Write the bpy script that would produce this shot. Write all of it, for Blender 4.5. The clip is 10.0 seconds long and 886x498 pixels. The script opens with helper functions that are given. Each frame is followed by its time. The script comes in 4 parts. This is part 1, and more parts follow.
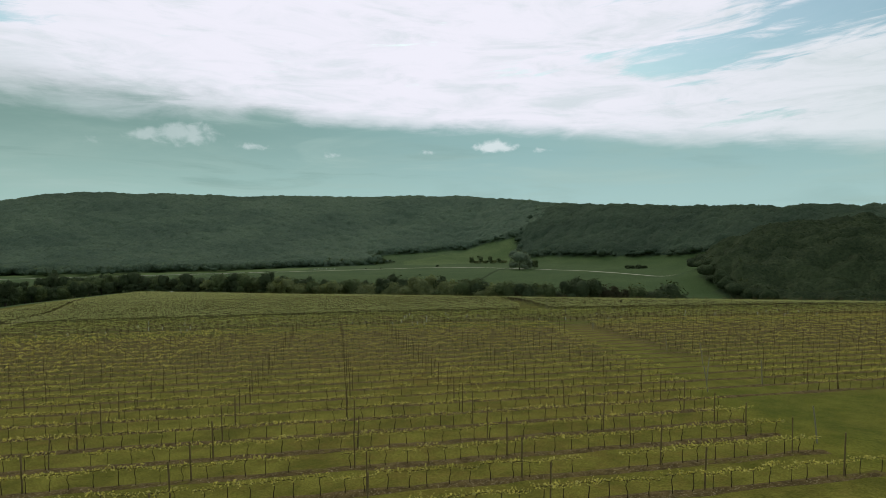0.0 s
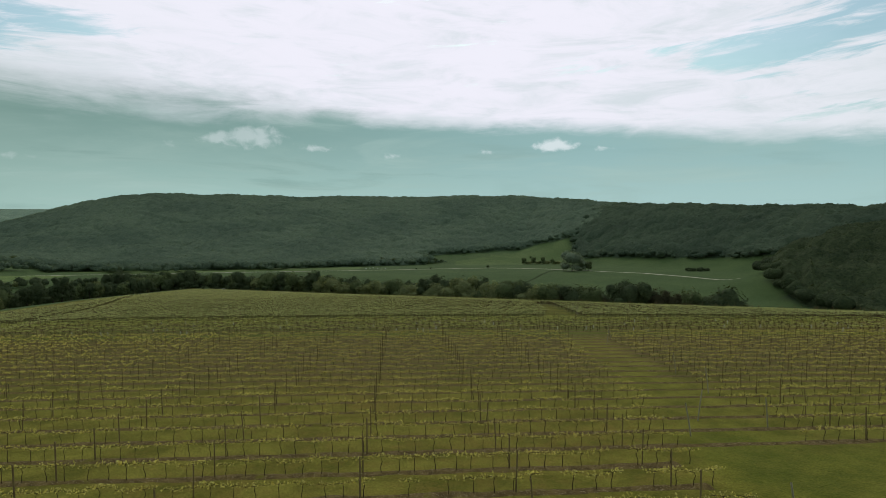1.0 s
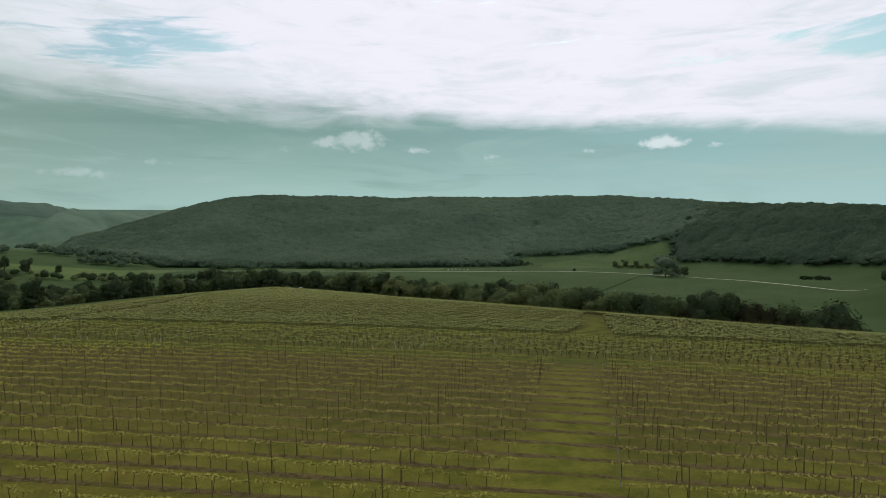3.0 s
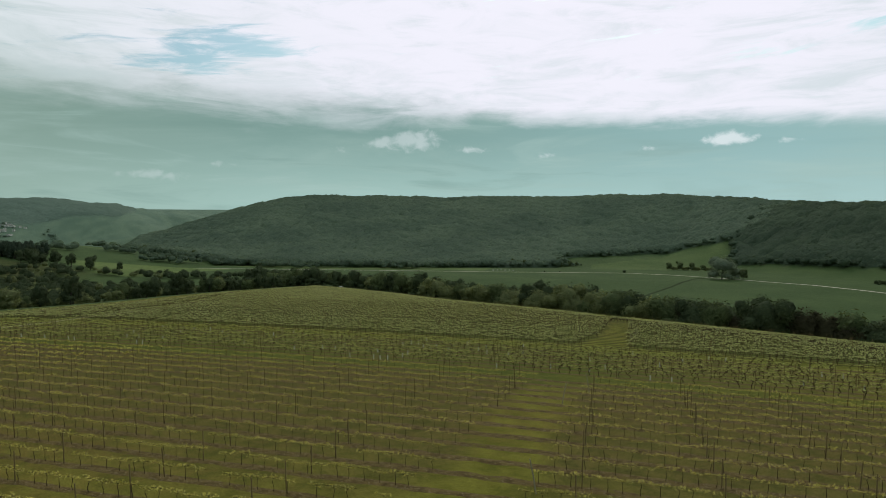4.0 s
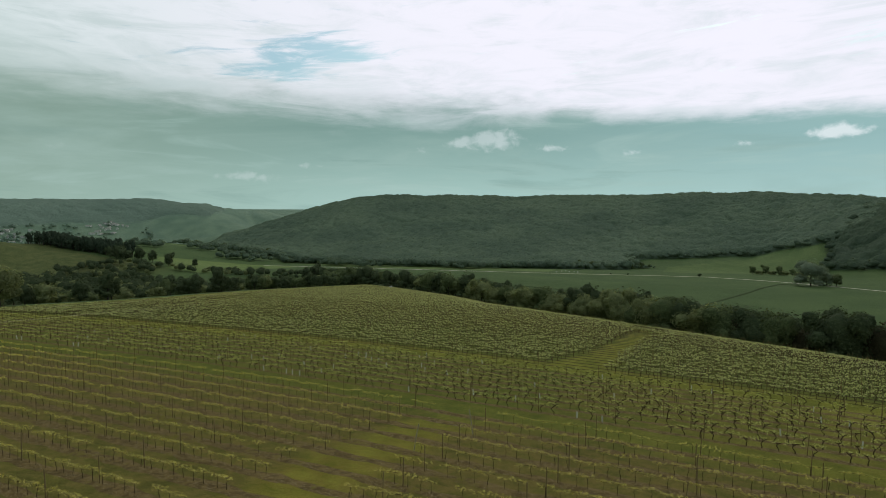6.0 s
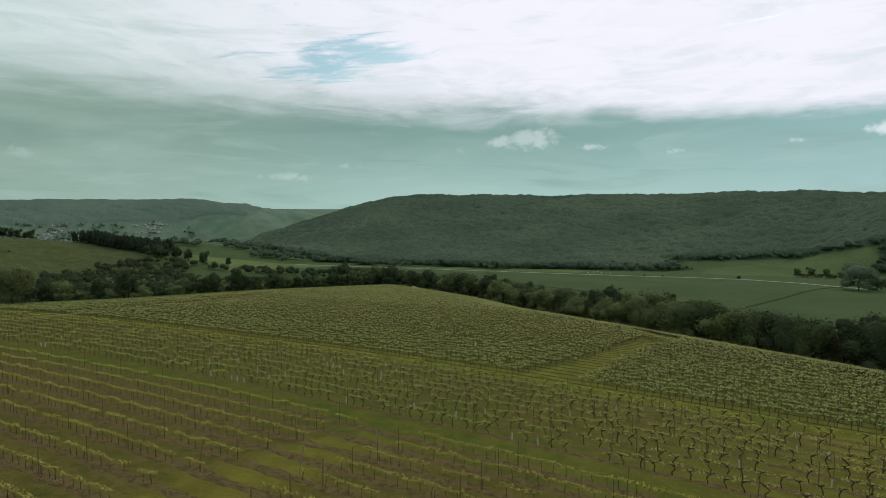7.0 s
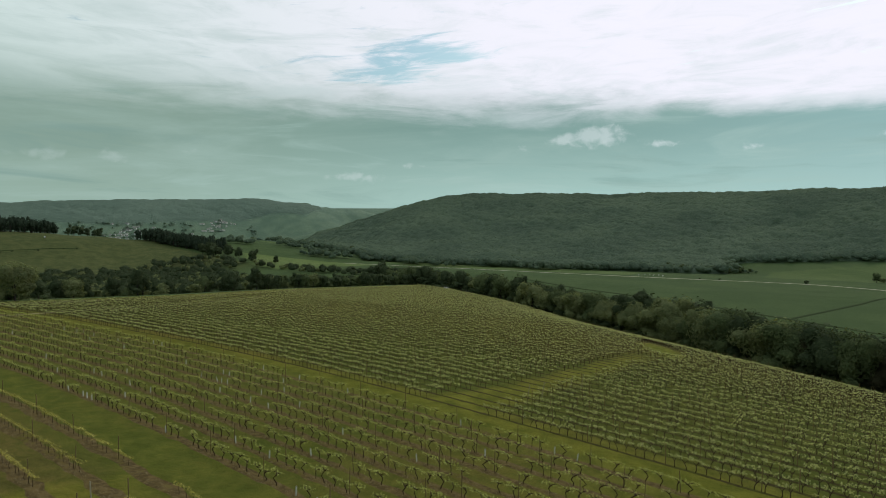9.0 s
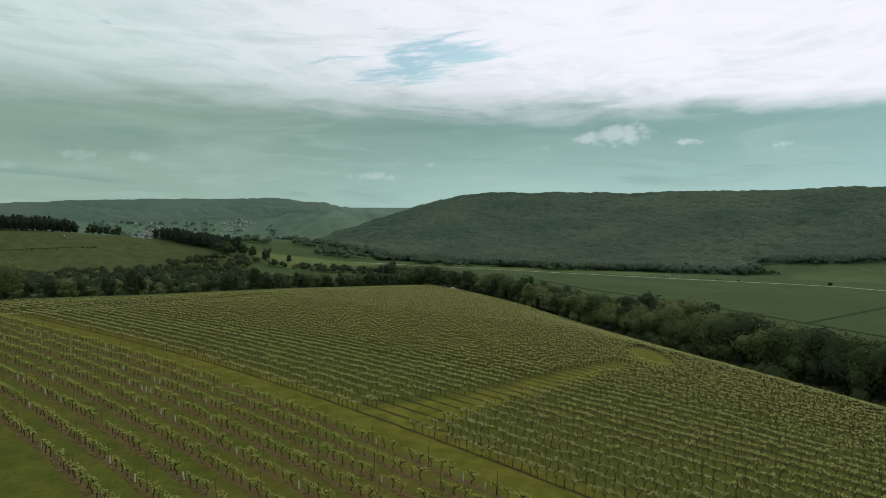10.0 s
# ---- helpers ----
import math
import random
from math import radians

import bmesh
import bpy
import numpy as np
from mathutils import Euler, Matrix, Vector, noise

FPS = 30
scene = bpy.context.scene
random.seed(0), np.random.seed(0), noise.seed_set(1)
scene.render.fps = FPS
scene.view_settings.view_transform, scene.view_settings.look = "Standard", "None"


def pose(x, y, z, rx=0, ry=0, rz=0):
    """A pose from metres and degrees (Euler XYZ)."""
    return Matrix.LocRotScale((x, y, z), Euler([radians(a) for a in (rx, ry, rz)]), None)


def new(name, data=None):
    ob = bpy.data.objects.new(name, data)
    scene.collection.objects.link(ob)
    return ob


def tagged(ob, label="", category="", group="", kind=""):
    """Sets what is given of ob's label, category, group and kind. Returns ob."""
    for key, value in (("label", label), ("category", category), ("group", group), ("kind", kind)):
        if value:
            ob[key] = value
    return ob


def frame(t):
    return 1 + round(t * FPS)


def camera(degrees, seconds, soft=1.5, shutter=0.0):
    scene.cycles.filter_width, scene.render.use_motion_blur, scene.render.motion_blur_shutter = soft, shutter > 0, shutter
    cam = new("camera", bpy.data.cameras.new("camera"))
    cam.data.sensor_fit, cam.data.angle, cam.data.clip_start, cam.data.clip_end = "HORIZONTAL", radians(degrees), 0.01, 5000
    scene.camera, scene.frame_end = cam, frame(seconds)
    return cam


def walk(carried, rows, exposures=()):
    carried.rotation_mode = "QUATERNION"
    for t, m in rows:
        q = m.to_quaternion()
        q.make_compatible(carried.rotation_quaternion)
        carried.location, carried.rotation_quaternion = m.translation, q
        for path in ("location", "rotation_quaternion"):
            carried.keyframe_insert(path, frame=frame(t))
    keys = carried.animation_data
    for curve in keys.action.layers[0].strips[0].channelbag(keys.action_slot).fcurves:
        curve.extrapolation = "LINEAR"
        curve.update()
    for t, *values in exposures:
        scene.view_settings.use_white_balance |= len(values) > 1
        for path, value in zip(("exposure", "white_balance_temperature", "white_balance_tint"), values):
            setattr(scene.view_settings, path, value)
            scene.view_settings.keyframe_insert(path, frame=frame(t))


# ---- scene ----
cam = camera(77.9, 10.0, soft=0.5)
# a level flight down the vineyard slope: share of the way (x, y, z), then yaw, pitch, roll
METRES, EYE, TURN = 95.0, 9.8, -9.7
ROWS = [
    (0.0, 0.0000, 0.0000, 0.0000, -0.06, -3.48, 0.07),
    (0.5, 0.0370, 0.0290, -0.0004, 2.98, -3.48, 0.08),
    (1.0, 0.0754, 0.0618, -0.0004, 6.01, -3.49, 0.07),
    (1.5, 0.1104, 0.0924, 0.0006, 8.18, -3.48, 0.05),
    (2.0, 0.1470, 0.1260, 0.0014, 10.66, -3.45, -0.00),
    (2.5, 0.1798, 0.1582, 0.0020, 13.43, -3.43, -0.00),
    (4.0, 0.2808, 0.2806, 0.0018, 21.89, -3.48, -0.00),
    (4.5, 0.3110, 0.3180, 0.0014, 24.44, -3.52, -0.00),
    (5.0, 0.3433, 0.3600, 0.0011, 26.55, -3.53, -0.00),
    (5.5, 0.3723, 0.3997, 0.0005, 28.24, -3.53, -0.00),
    (7.0, 0.4563, 0.5226, -0.0008, 34.06, -3.56, -0.00),
    (7.5, 0.4805, 0.5643, -0.0007, 35.87, -3.59, -0.00),
    (8.0, 0.5055, 0.6109, -0.0004, 37.70, -3.62, -0.00),
    (8.5, 0.5274, 0.6543, -0.0003, 39.14, -3.64, -0.00),
    (9.0, 0.5497, 0.7019, -0.0005, 40.53, -3.65, -0.00),
    (9.5, 0.5686, 0.7463, -0.0006, 41.72, -3.68, -0.00),
    (10.0, 0.5882, 0.7943, -0.0007, 42.79, -3.72, -0.00),
]
walk(cam, exposures=((0.0, 0.04, 6330, 10), (2.5, 0.05, 6330, 10), (5.0, 0.09, 6330, 10), (10.0, 0.12, 6330, 10)), rows=[(t, pose(0, 0, EYE, 0, 0, TURN) @ pose(METRES * x, METRES * y, METRES * z, 90 + pitch, roll, yaw)) for t, x, y, z, yaw, pitch, roll in ROWS])

# ---- light: bright broken cloud with the sun veiled ahead ----
SUN_AZ, SUN_EL = 2.0, 34.0          # degrees clockwise from +y, above the horizon
world = bpy.data.worlds.new("world")
scene.world = world
world.use_nodes = True
wt = world.node_tree
wt.nodes.clear()


class Nodes:
    """Shorthand for building a node tree."""

    def __init__(self, tree):
        self.t = tree

    def add(self, kind, **props):
        n = self.t.nodes.new(kind)
        for k, v in props.items():
            setattr(n, k, v)
        return n

    def put(self, sock, v):
        if isinstance(v, bpy.types.NodeSocket):
            self.t.links.new(v, sock)
        else:
            sock.default_value = v

    def m(self, op, a, b=0.0, c=0.0, clamp=False):
        n = self.add("ShaderNodeMath", operation=op, use_clamp=clamp)
        for i, v in enumerate((a, b, c)):
            self.put(n.inputs[i], v)
        return n.outputs[0]

    def step(self, x, lo, hi, a=0.0, b=1.0):
        n = self.add("ShaderNodeMapRange", interpolation_type="SMOOTHSTEP")
        for i, v in enumerate((x, lo, hi, a, b)):
            self.put(n.inputs[i], v)
        return n.outputs[0]

    def noise(self, vec, scale, detail=4.0, rough=0.55, dist=0.0):
        n = self.add("ShaderNodeTexNoise")
        self.put(n.inputs["Vector"], vec)
        for k, v in (("Scale", scale), ("Detail", detail), ("Roughness", rough), ("Distortion", dist)):
            n.inputs[k].default_value = v
        return n.outputs["Fac"]

    def mix(self, f, a, b, blend="MIX"):
        n = self.add("ShaderNodeMix", data_type="RGBA", blend_type=blend)
        self.put(n.inputs[0], f)
        for i, v in ((6, a), (7, b)):
            self.put(n.inputs[i], v if isinstance(v, bpy.types.NodeSocket) else (*v, 1.0))
        return n.outputs[2]

    def vec(self, x, y, z):
        n = self.add("ShaderNodeCombineXYZ")
        for i, v in enumerate((x, y, z)):
            self.put(n.inputs[i], v)
        return n.outputs[0]


def build_sky():
    k = Nodes(wt)
    coord = k.add("ShaderNodeTexCoord").outputs["Generated"]
    sep = k.add("ShaderNodeSeparateXYZ")
    k.put(sep.inputs[0], coord)
    x, y, z = sep.outputs
    az = k.m("MULTIPLY", k.m("ARCTAN2", x, y), 57.2958)
    el = k.m("MULTIPLY", k.m("ARCSINE", z), 57.2958)
    sky = k.add("ShaderNodeTexSky", sky_type="NISHITA", sun_disc=False,
                sun_elevation=radians(SUN_EL), sun_rotation=radians(SUN_AZ), air_density=1.3, dust_density=1.5)
    clear = k.mix(1.0, sky.outputs[0], (0.054, 0.078, 0.077), "MULTIPLY")
    # cloud layer seen in perspective
    zz = k.m("ADD", k.m("MAXIMUM", z, 0.0), 0.09)
    px, py = k.m("DIVIDE", x, zz), k.m("DIVIDE", y, zz)
    plane = k.vec(px, py, 0.0)
    broad = k.noise(plane, 0.55, 6, 0.6, 0.4)
    wisp = k.noise(k.vec(k.m("MULTIPLY", az, 0.055), k.m("MULTIPLY", el, 0.3), 3.0), 1.6, 7, 0.62, 0.5)
    fine = k.noise(k.vec(k.m("MULTIPLY", az, 0.06), k.m("MULTIPLY", el, 0.22), 9.0), 3.2, 6, 0.6, 0.3)

    def spot(a, e, wa, we):
        da = k.m("DIVIDE", k.m("SUBTRACT", az, a), wa)
        de = k.m("DIVIDE", k.m("SUBTRACT", el, e), we)
        d = k.m("ADD", k.m("MULTIPLY", da, da), k.m("MULTIPLY", de, de))
        return k.m("EXPONENT", k.m("MULTIPLY", d, -1.0))

    # nearness to the veiled sun
    sun = Vector((math.sin(radians(SUN_AZ)) * math.cos(radians(SUN_EL)), math.cos(radians(SUN_AZ)) * math.cos(radians(SUN_EL)), math.sin(radians(SUN_EL))))
    dot = k.add("ShaderNodeVectorMath", operation="DOT_PRODUCT")
    k.put(dot.inputs[0], coord)
    dot.inputs[1].default_value = sun
    near = k.step(dot.outputs["Value"], 0.35, 0.985)
    # high bright sheet, with its ragged lower edge
    white = k.mix(near, (0.575, 0.675, 0.645), (0.865, 0.845, 0.915))
    streak = k.noise(k.vec(k.m("MULTIPLY", az, 0.05), k.m("MULTIPLY", k.m("ADD", el, k.m("MULTIPLY", az, 0.05)), 0.2), 5.0), 1.6, 8, 0.64, 0.6)
    white = k.mix(k.m("MULTIPLY", k.m("MAXIMUM", k.step(wisp, 0.46, 0.74), k.step(streak, 0.46, 0.76)), 0.85), white, k.mix(near, (0.42, 0.52, 0.49), (0.655, 0.715, 0.74)))
    # holes in the sheet, combed into feathered streaks
    shred = k.noise(k.vec(k.m("MULTIPLY", az, 0.11), k.m("MULTIPLY", k.m("SUBTRACT", el, k.m("MULTIPLY", az, 0.09)), 0.75), 21.0), 1.5, 6, 0.62, 0.5)
    holes = k.m("ADD", k.m("MULTIPLY", spot(34.5, 14.3, 7.5, 1.9), 1.25), k.m("MULTIPLY", spot(47.0, 16.9, 9.5, 2.4), 1.2))
    for a, e, wa, we, amount in ((18.0, 14.3, 3.6, 0.7, 0.62), (25.4, 15.2, 2.6, 0.6, 0.6), (-38.0, 14.1, 7.5, 1.7, 0.75), (-32.5, 16.8, 6.0, 1.6, 0.75),
                                 (41.0, 9.2, 9.0, 1.1, 0.5), (-60.5, 10.8, 3.0, 0.5, 0.4), (-29.0, 15.5, 3.0, 0.6, 0.4)):
        holes = k.m("ADD", holes, k.m("MULTIPLY", spot(a, e, wa, we), amount))
    hole = k.step(k.m("ADD", holes, k.m("MULTIPLY", k.m("SUBTRACT", shred, 0.5), 2.6)), 0.30, 1.0)
    sheet = k.mix(k.m("MULTIPLY", hole, 0.8), white, clear)
    # grey-green haze bank below the sheet, lightening to the horizon
    bank = k.mix(k.step(el, 0.0, 9.5), (0.37, 0.545, 0.495), (0.20, 0.325, 0.295))
    bank = k.mix(k.step(az, -18.0, -66.0), bank, k.mix(k.step(el, 0.0, 9.5), (0.285, 0.40, 0.335), (0.215, 0.31, 0.255)))
    bank = k.mix(k.step(az, -25.0, 25.0), bank, k.mix(k.step(el, 0.0, 8.0), (0.385, 0.56, 0.535), (0.29, 0.46, 0.455)))
    bank = k.mix(k.step(broad, 0.42, 0.72, 0.0, 0.4), bank, (0.36, 0.49, 0.44))
    # soft streaks of darker and paler cloud within the bank
    veil = k.noise(k.vec(k.m("MULTIPLY", az, 0.035), k.m("MULTIPLY", el, 0.26), 14.0), 1.5, 5, 0.55, 0.7)
    bank = k.mix(k.m("MULTIPLY", k.step(veil, 0.52, 0.72), k.step(az, 20.0, -25.0, 0.15, 0.55)), bank, (0.175, 0.285, 0.255))
    bank = k.mix(k.step(veil, 0.46, 0.28, 0.0, 0.4), bank, (0.40, 0.545, 0.50))
    # small fair-weather clouds in front of the bank
    lump = k.noise(k.vec(k.m("MULTIPLY", az, 0.5), k.m("MULTIPLY", el, 0.62), 1.0), 1.5, 4.0, 0.55, 0.3)
    puffs = k.m("MULTIPLY", spot(0.0, 6.4, 400.0, 1.3), 0.02)
    for a, e, wa, we, amount in ((-15.0, 7.7, 2.8, 1.25, 0.92), (-18.6, 7.4, 1.3, 0.6, 0.75), (-9.2, 6.7, 1.9, 0.5, 0.72), (-1.4, 6.2, 1.3, 0.45, 0.66), (8.2, 6.45, 1.3, 0.4, 0.72),
                                 (14.9, 7.0, 2.0, 0.62, 1.15), (20.0, 6.6, 1.6, 0.3, 0.5), (-66.8, 5.1, 2.0, 0.6, 0.8), (-61.3, 5.1, 1.5, 0.7, 0.8), (-71.5, 4.0, 1.3, 0.5, 0.8),
                                 (-64.6, 4.0, 1.5, 0.35, 0.5), (-40.5, 3.8, 4.0, 0.55, 0.75), (-33.5, 4.95, 2.0, 0.4, 0.55), (-55.5, 5.8, 1.0, 0.45, 0.6), (-22.7, 6.8, 1.0, 0.5, 0.5)):
        puffs = k.m("ADD", puffs, k.m("MULTIPLY", spot(a, e, wa, we), amount))
    puff = k.step(k.m("ADD", puffs, k.m("MULTIPLY", k.m("SUBTRACT", lump, 0.5), 1.5)), 0.32, 0.95)
    bank = k.mix(k.m("MULTIPLY", puff, k.step(az, -25.0, 15.0, 0.34, 0.75)), bank, k.mix(near, (0.45, 0.55, 0.52), (0.80, 0.85, 0.86)))
    # ragged lower edge of the sheet, crisp ahead and drawn out in streaks to the side
    edge = k.m("SUBTRACT", k.m("SUBTRACT", 9.4, k.m("MULTIPLY", az, 0.05)), k.m("MULTIPLY", k.m("MULTIPLY", az, az), 0.0006))
    rag = k.m("ADD", el, k.m("ADD", k.m("MULTIPLY", k.m("SUBTRACT", wisp, 0.5), k.step(az, -25.0, 5.0, 5.5, 2.6)), k.m("MULTIPLY", k.m("SUBTRACT", fine, 0.5), k.step(az, -25.0, 5.0, 2.4, 1.6))))
    up = k.step(k.m("SUBTRACT", rag, edge), k.step(az, -30.0, 5.0, -1.8, -0.7), k.step(az, -30.0, 5.0, 3.4, 1.3))
    up = k.m("MULTIPLY", up, k.m("SUBTRACT", 1.0, k.m("MULTIPLY", k.step(az, -70.0, -28.0, 0.5, 0.0), k.step(el, 9.0, 16.0, 1.0, 0.0))))
    out = k.mix(up, bank, sheet)
    ground = k.mix(k.step(el, -3.0, -0.2), (0.10, 0.13, 0.10), out)
    bg = k.add("ShaderNodeBackground")
    k.put(bg.inputs[0], ground)
    bg.inputs[1].default_value = 1.0
    k.t.links.new(bg.outputs[0], k.add("ShaderNodeOutputWorld").inputs[0])
    return sun


sun_dir = build_sky()
sun = new("sun", bpy.data.lights.new("sun", "SUN"))
sun.data.energy, sun.data.angle, sun.data.color = 1.0, radians(14), (1.0, 0.92, 0.76)
sun.rotation_euler = sun_dir.to_track_quat("Z", "Y").to_euler()

# ---- the lie of the land ----
LEFT_EDGE = lambda y: -88 - 0.15 * (y - 110)
GAP = 2.58                                  # metres between vine rows


def sstep(a, b, x):
    u = np.clip((x - a) / (b - a), 0, 1)
    return u * u * (3 - 2 * u)


def along(px, py, line):
    """Distance to a polyline, the fourth and further columns interpolated there, and the side."""
    best = np.full(px.shape, 1e9)
    vals = [np.zeros(px.shape) for _ in line[0][2:]]
    side = np.zeros(px.shape)
    for a, b in zip(line, line[1:]):
        dx, dy = b[0] - a[0], b[1] - a[1]
        u = np.clip(((px - a[0]) * dx + (py - a[1]) * dy) / (dx * dx + dy * dy), 0, 1)
        d = np.hypot(px - a[0] - u * dx, py - a[1] - u * dy)
        near = d < best
        best = np.where(near, d, best)
        side = np.where(near, np.sign(dx * (py - a[1]) - dy * (px - a[0])), side)
        for i in range(len(vals)):
            vals[i] = np.where(near, a[2 + i] + u * (b[2 + i] - a[2 + i]), vals[i])
    return best, vals, side


# crests of the hills: x, y, height, width of the slope in front
MAIN_HILL = [(-680, 930, -23, 230), (-560, 1005, 6, 320), (-444, 1030, 41, 420), (-212, 1150, 40, 560), (0, 1150, 41, 540), (190, 1040, 38, 380),
             (275, 960, 32, 250), (324, 786, 17, 225), (350, 650, 16, 165), (422, 494, 11, 165), (520, 380, 14, 160)]
SPUR_HILL = [(226, 328, -34, 50), (246, 314, -20, 62), (282, 311, -8, 90), (338, 297, -2, 115), (450, 270, 3, 130), (560, 240, 8, 130)]
FIELD_HILL = [(-330, 400, -42, 90), (-395, 393, -31.5, 100), (-514, 382, -17.3, 130), (-522, 345, -12.6, 130), (-530, 300, -8, 140), (-580, 180, 2, 170), (-620, 60, 8, 200)]
VILLAGE_HILL = [(-2300, 300, 24, 500), (-1500, 480, 20, 400), (-1290, 700, 35, 380), (-1060, 985, 42, 330), (-930, 1010, 30, 240), (-860, 990, 3, 200), (-790, 990, -30, 150)]
FAR_RIDGE = [(-4300, 700, 40, 700), (-3000, 2000, 46, 900), (-2000, 2700, 44, 900), (-900, 3300, 44, 900), (500, 3600, 44, 900), (2500, 3500, 60, 900), (4200, 2500, 70, 900)]


def valley(x, y):
    f = -36.5 - 0.045 * np.clip(y - 430, 0, 210) - 0.006 * np.clip(145 - x, 0, 1400)
    return f + 0.055 * np.clip(330 - y, 0, 500) * sstep(-85, -150, x)


def height(x, y):
    x, y = np.asarray(x, float), np.asarray(y, float)
    v = 2.0 - 0.108 * np.clip(y, -220, 900) - 0.0019 * np.clip(0.75 * x + 0.66 * y - 125, 0, None) ** 2
    v = v - 0.006 * np.clip(LEFT_EDGE(y) - 6 - x, 0, None) ** 2 - 0.004 * np.clip(y - 338, 0, None) ** 2
    v = v - 0.9 * sstep(-45, -90, x) * sstep(230, 150, y) - 1.6 * sstep(205, 262, y + 0.55 * x) * sstep(-50, 5, x)
    f = valley(x, y)
    h = np.where(v > f + 60, v, f + np.log1p(np.exp(np.clip((v - f) / 1.6, -40, 40))) * 1.6)
    for line in (MAIN_HILL, SPUR_HILL, FIELD_HILL, VILLAGE_HILL, FAR_RIDGE):
        back = -1 if line is FIELD_HILL or line is SPUR_HILL else 1
        for a, c in zip(line, line[1:]):
            d, (z, w), side = along(x, y, [a, c])
            u = ((x - a[0]) * (c[0] - a[0]) + (y - a[1]) * (c[1] - a[1])) / ((c[0] - a[0]) ** 2 + (c[1] - a[1]) ** 2)
            d = np.where((side * back > 0) & (u > 0) & (u < 1), d * (0.25 if line is not SPUR_HILL else 0.8), d)
            u = np.clip(d / w, 0, 1)
            h = np.maximum(h, f + (z - f) * (0.5 + 0.5 * np.cos(np.pi * u)))
    return h


def ground_z(x, y):
    return float(height(np.array([x]), np.array([y]))[0])


def inside(x, y, poly):
    x, y = np.asarray(x, float), np.asarray(y, float)
    r = np.zeros(x.shape, bool)
    for (ax, ay), (bx, by) in zip(poly, poly[1:] + poly[:1]):
        r ^= ((ay > y) != (by > y)) & (x < (bx - ax) * (y - ay) / (by - ay + 1e-12) + ax)
    return r


WOOD_MAIN = [(-690, 840), (-600, 705), (-480, 630), (-330, 585), (-200, 578), (-97, 594), (0, 614), (28, 626), (30, 650), (26, 692), (60, 711), (98, 722), (142, 746), (181, 742),
             (212, 722), (232, 714), (268, 722), (365, 890), (500, 1000), (500, 1250), (-200, 1290), (-480, 1120), (-720, 980)]
WOOD_BANK = [(206, 640), (222, 626), (258, 556), (279, 520), (308, 472), (328, 450), (345, 405), (400, 385), (560, 380), (640, 620), (480, 900), (330, 880), (240, 728), (222, 698)]
WOOD_SPUR = [(312, 420), (282, 394), (240, 346), (219, 306), (209, 272), (207, 238), (203, 190), (230, 110), (520, 130), (620, 330), (400, 405)]
WOOD_FAR = [(-1700, 330), (-1240, 500), (-1122, 612), (-1058, 686), (-1010, 776), (-943, 862), (-920, 925), (-850, 975), (-900, 1080), (-1200, 1100), (-1700, 700)]


def row_bend(x, y):
    """How far the rows, which follow the slope, swing back at x."""
    return np.interp(y, [20, 33, 60, 105], [-0.0002, 0.0003, 0.00094, 0.0016]) * np.clip(x + 20, 0, None) ** 2


def clearing(x, y, grow=0.0):
    """Below one inside the long grass clearing at the foot of the lane."""
    u, w = (x - 44.2) * -0.30 + (y - 173.5) * 0.954, (x - 44.2) * 0.954 + (y - 173.5) * 0.30
    return (u / (14.5 + grow)) ** 2 + (w / (3.1 + grow)) ** 2


def track_x(y):
    """Where the earth track runs through the upper part of the vineyard."""
    return np.interp(y, [85, 106, 117, 130, 148, 170, 200, 235], [-56, -60.6, -64.5, -67.5, -72.9, -81, -92, -103])


def lane_sides(y):
    """Where the grass lane that crosses the rows begins and ends."""
    a = np.interp(y, [17, 25, 31, 37, 50, 60, 68, 78, 104, 116, 154], [19.6, 20.0, 21.4, 22.8, 25.0, 25.8, 26.8, 29.6, 33.0, 37.0, 42.7])
    c = np.interp(y, [17, 27.6, 28.0, 40, 50, 62, 70, 78, 104, 117, 154], [60.0, 60.0, 26.2, 28.3, 30.0, 31.2, 32.4, 35.5, 40.3, 41.8, 46.6])
    return a, c


# ---- materials ----
def material(name, rough=0.8, metal=0.0):
    m = bpy.data.materials.new(name)
    m.use_nodes = True
    k = Nodes(m.node_tree)
    b = m.node_tree.nodes["Principled BSDF"]
    b.inputs["Roughness"].default_value, b.inputs["Metallic"].default_value = rough, metal
    b.inputs["Specular IOR Level"].default_value = 0.03
    return m, k, b


def bump(k, b, fac, strength, dist):
    n = k.add("ShaderNodeBump")
    n.inputs["Strength"].default_value, n.inputs["Distance"].default_value = strength, dist
    k.put(n.inputs["Height"], fac)
    k.put(b.inputs["Normal"], n.outputs[0])


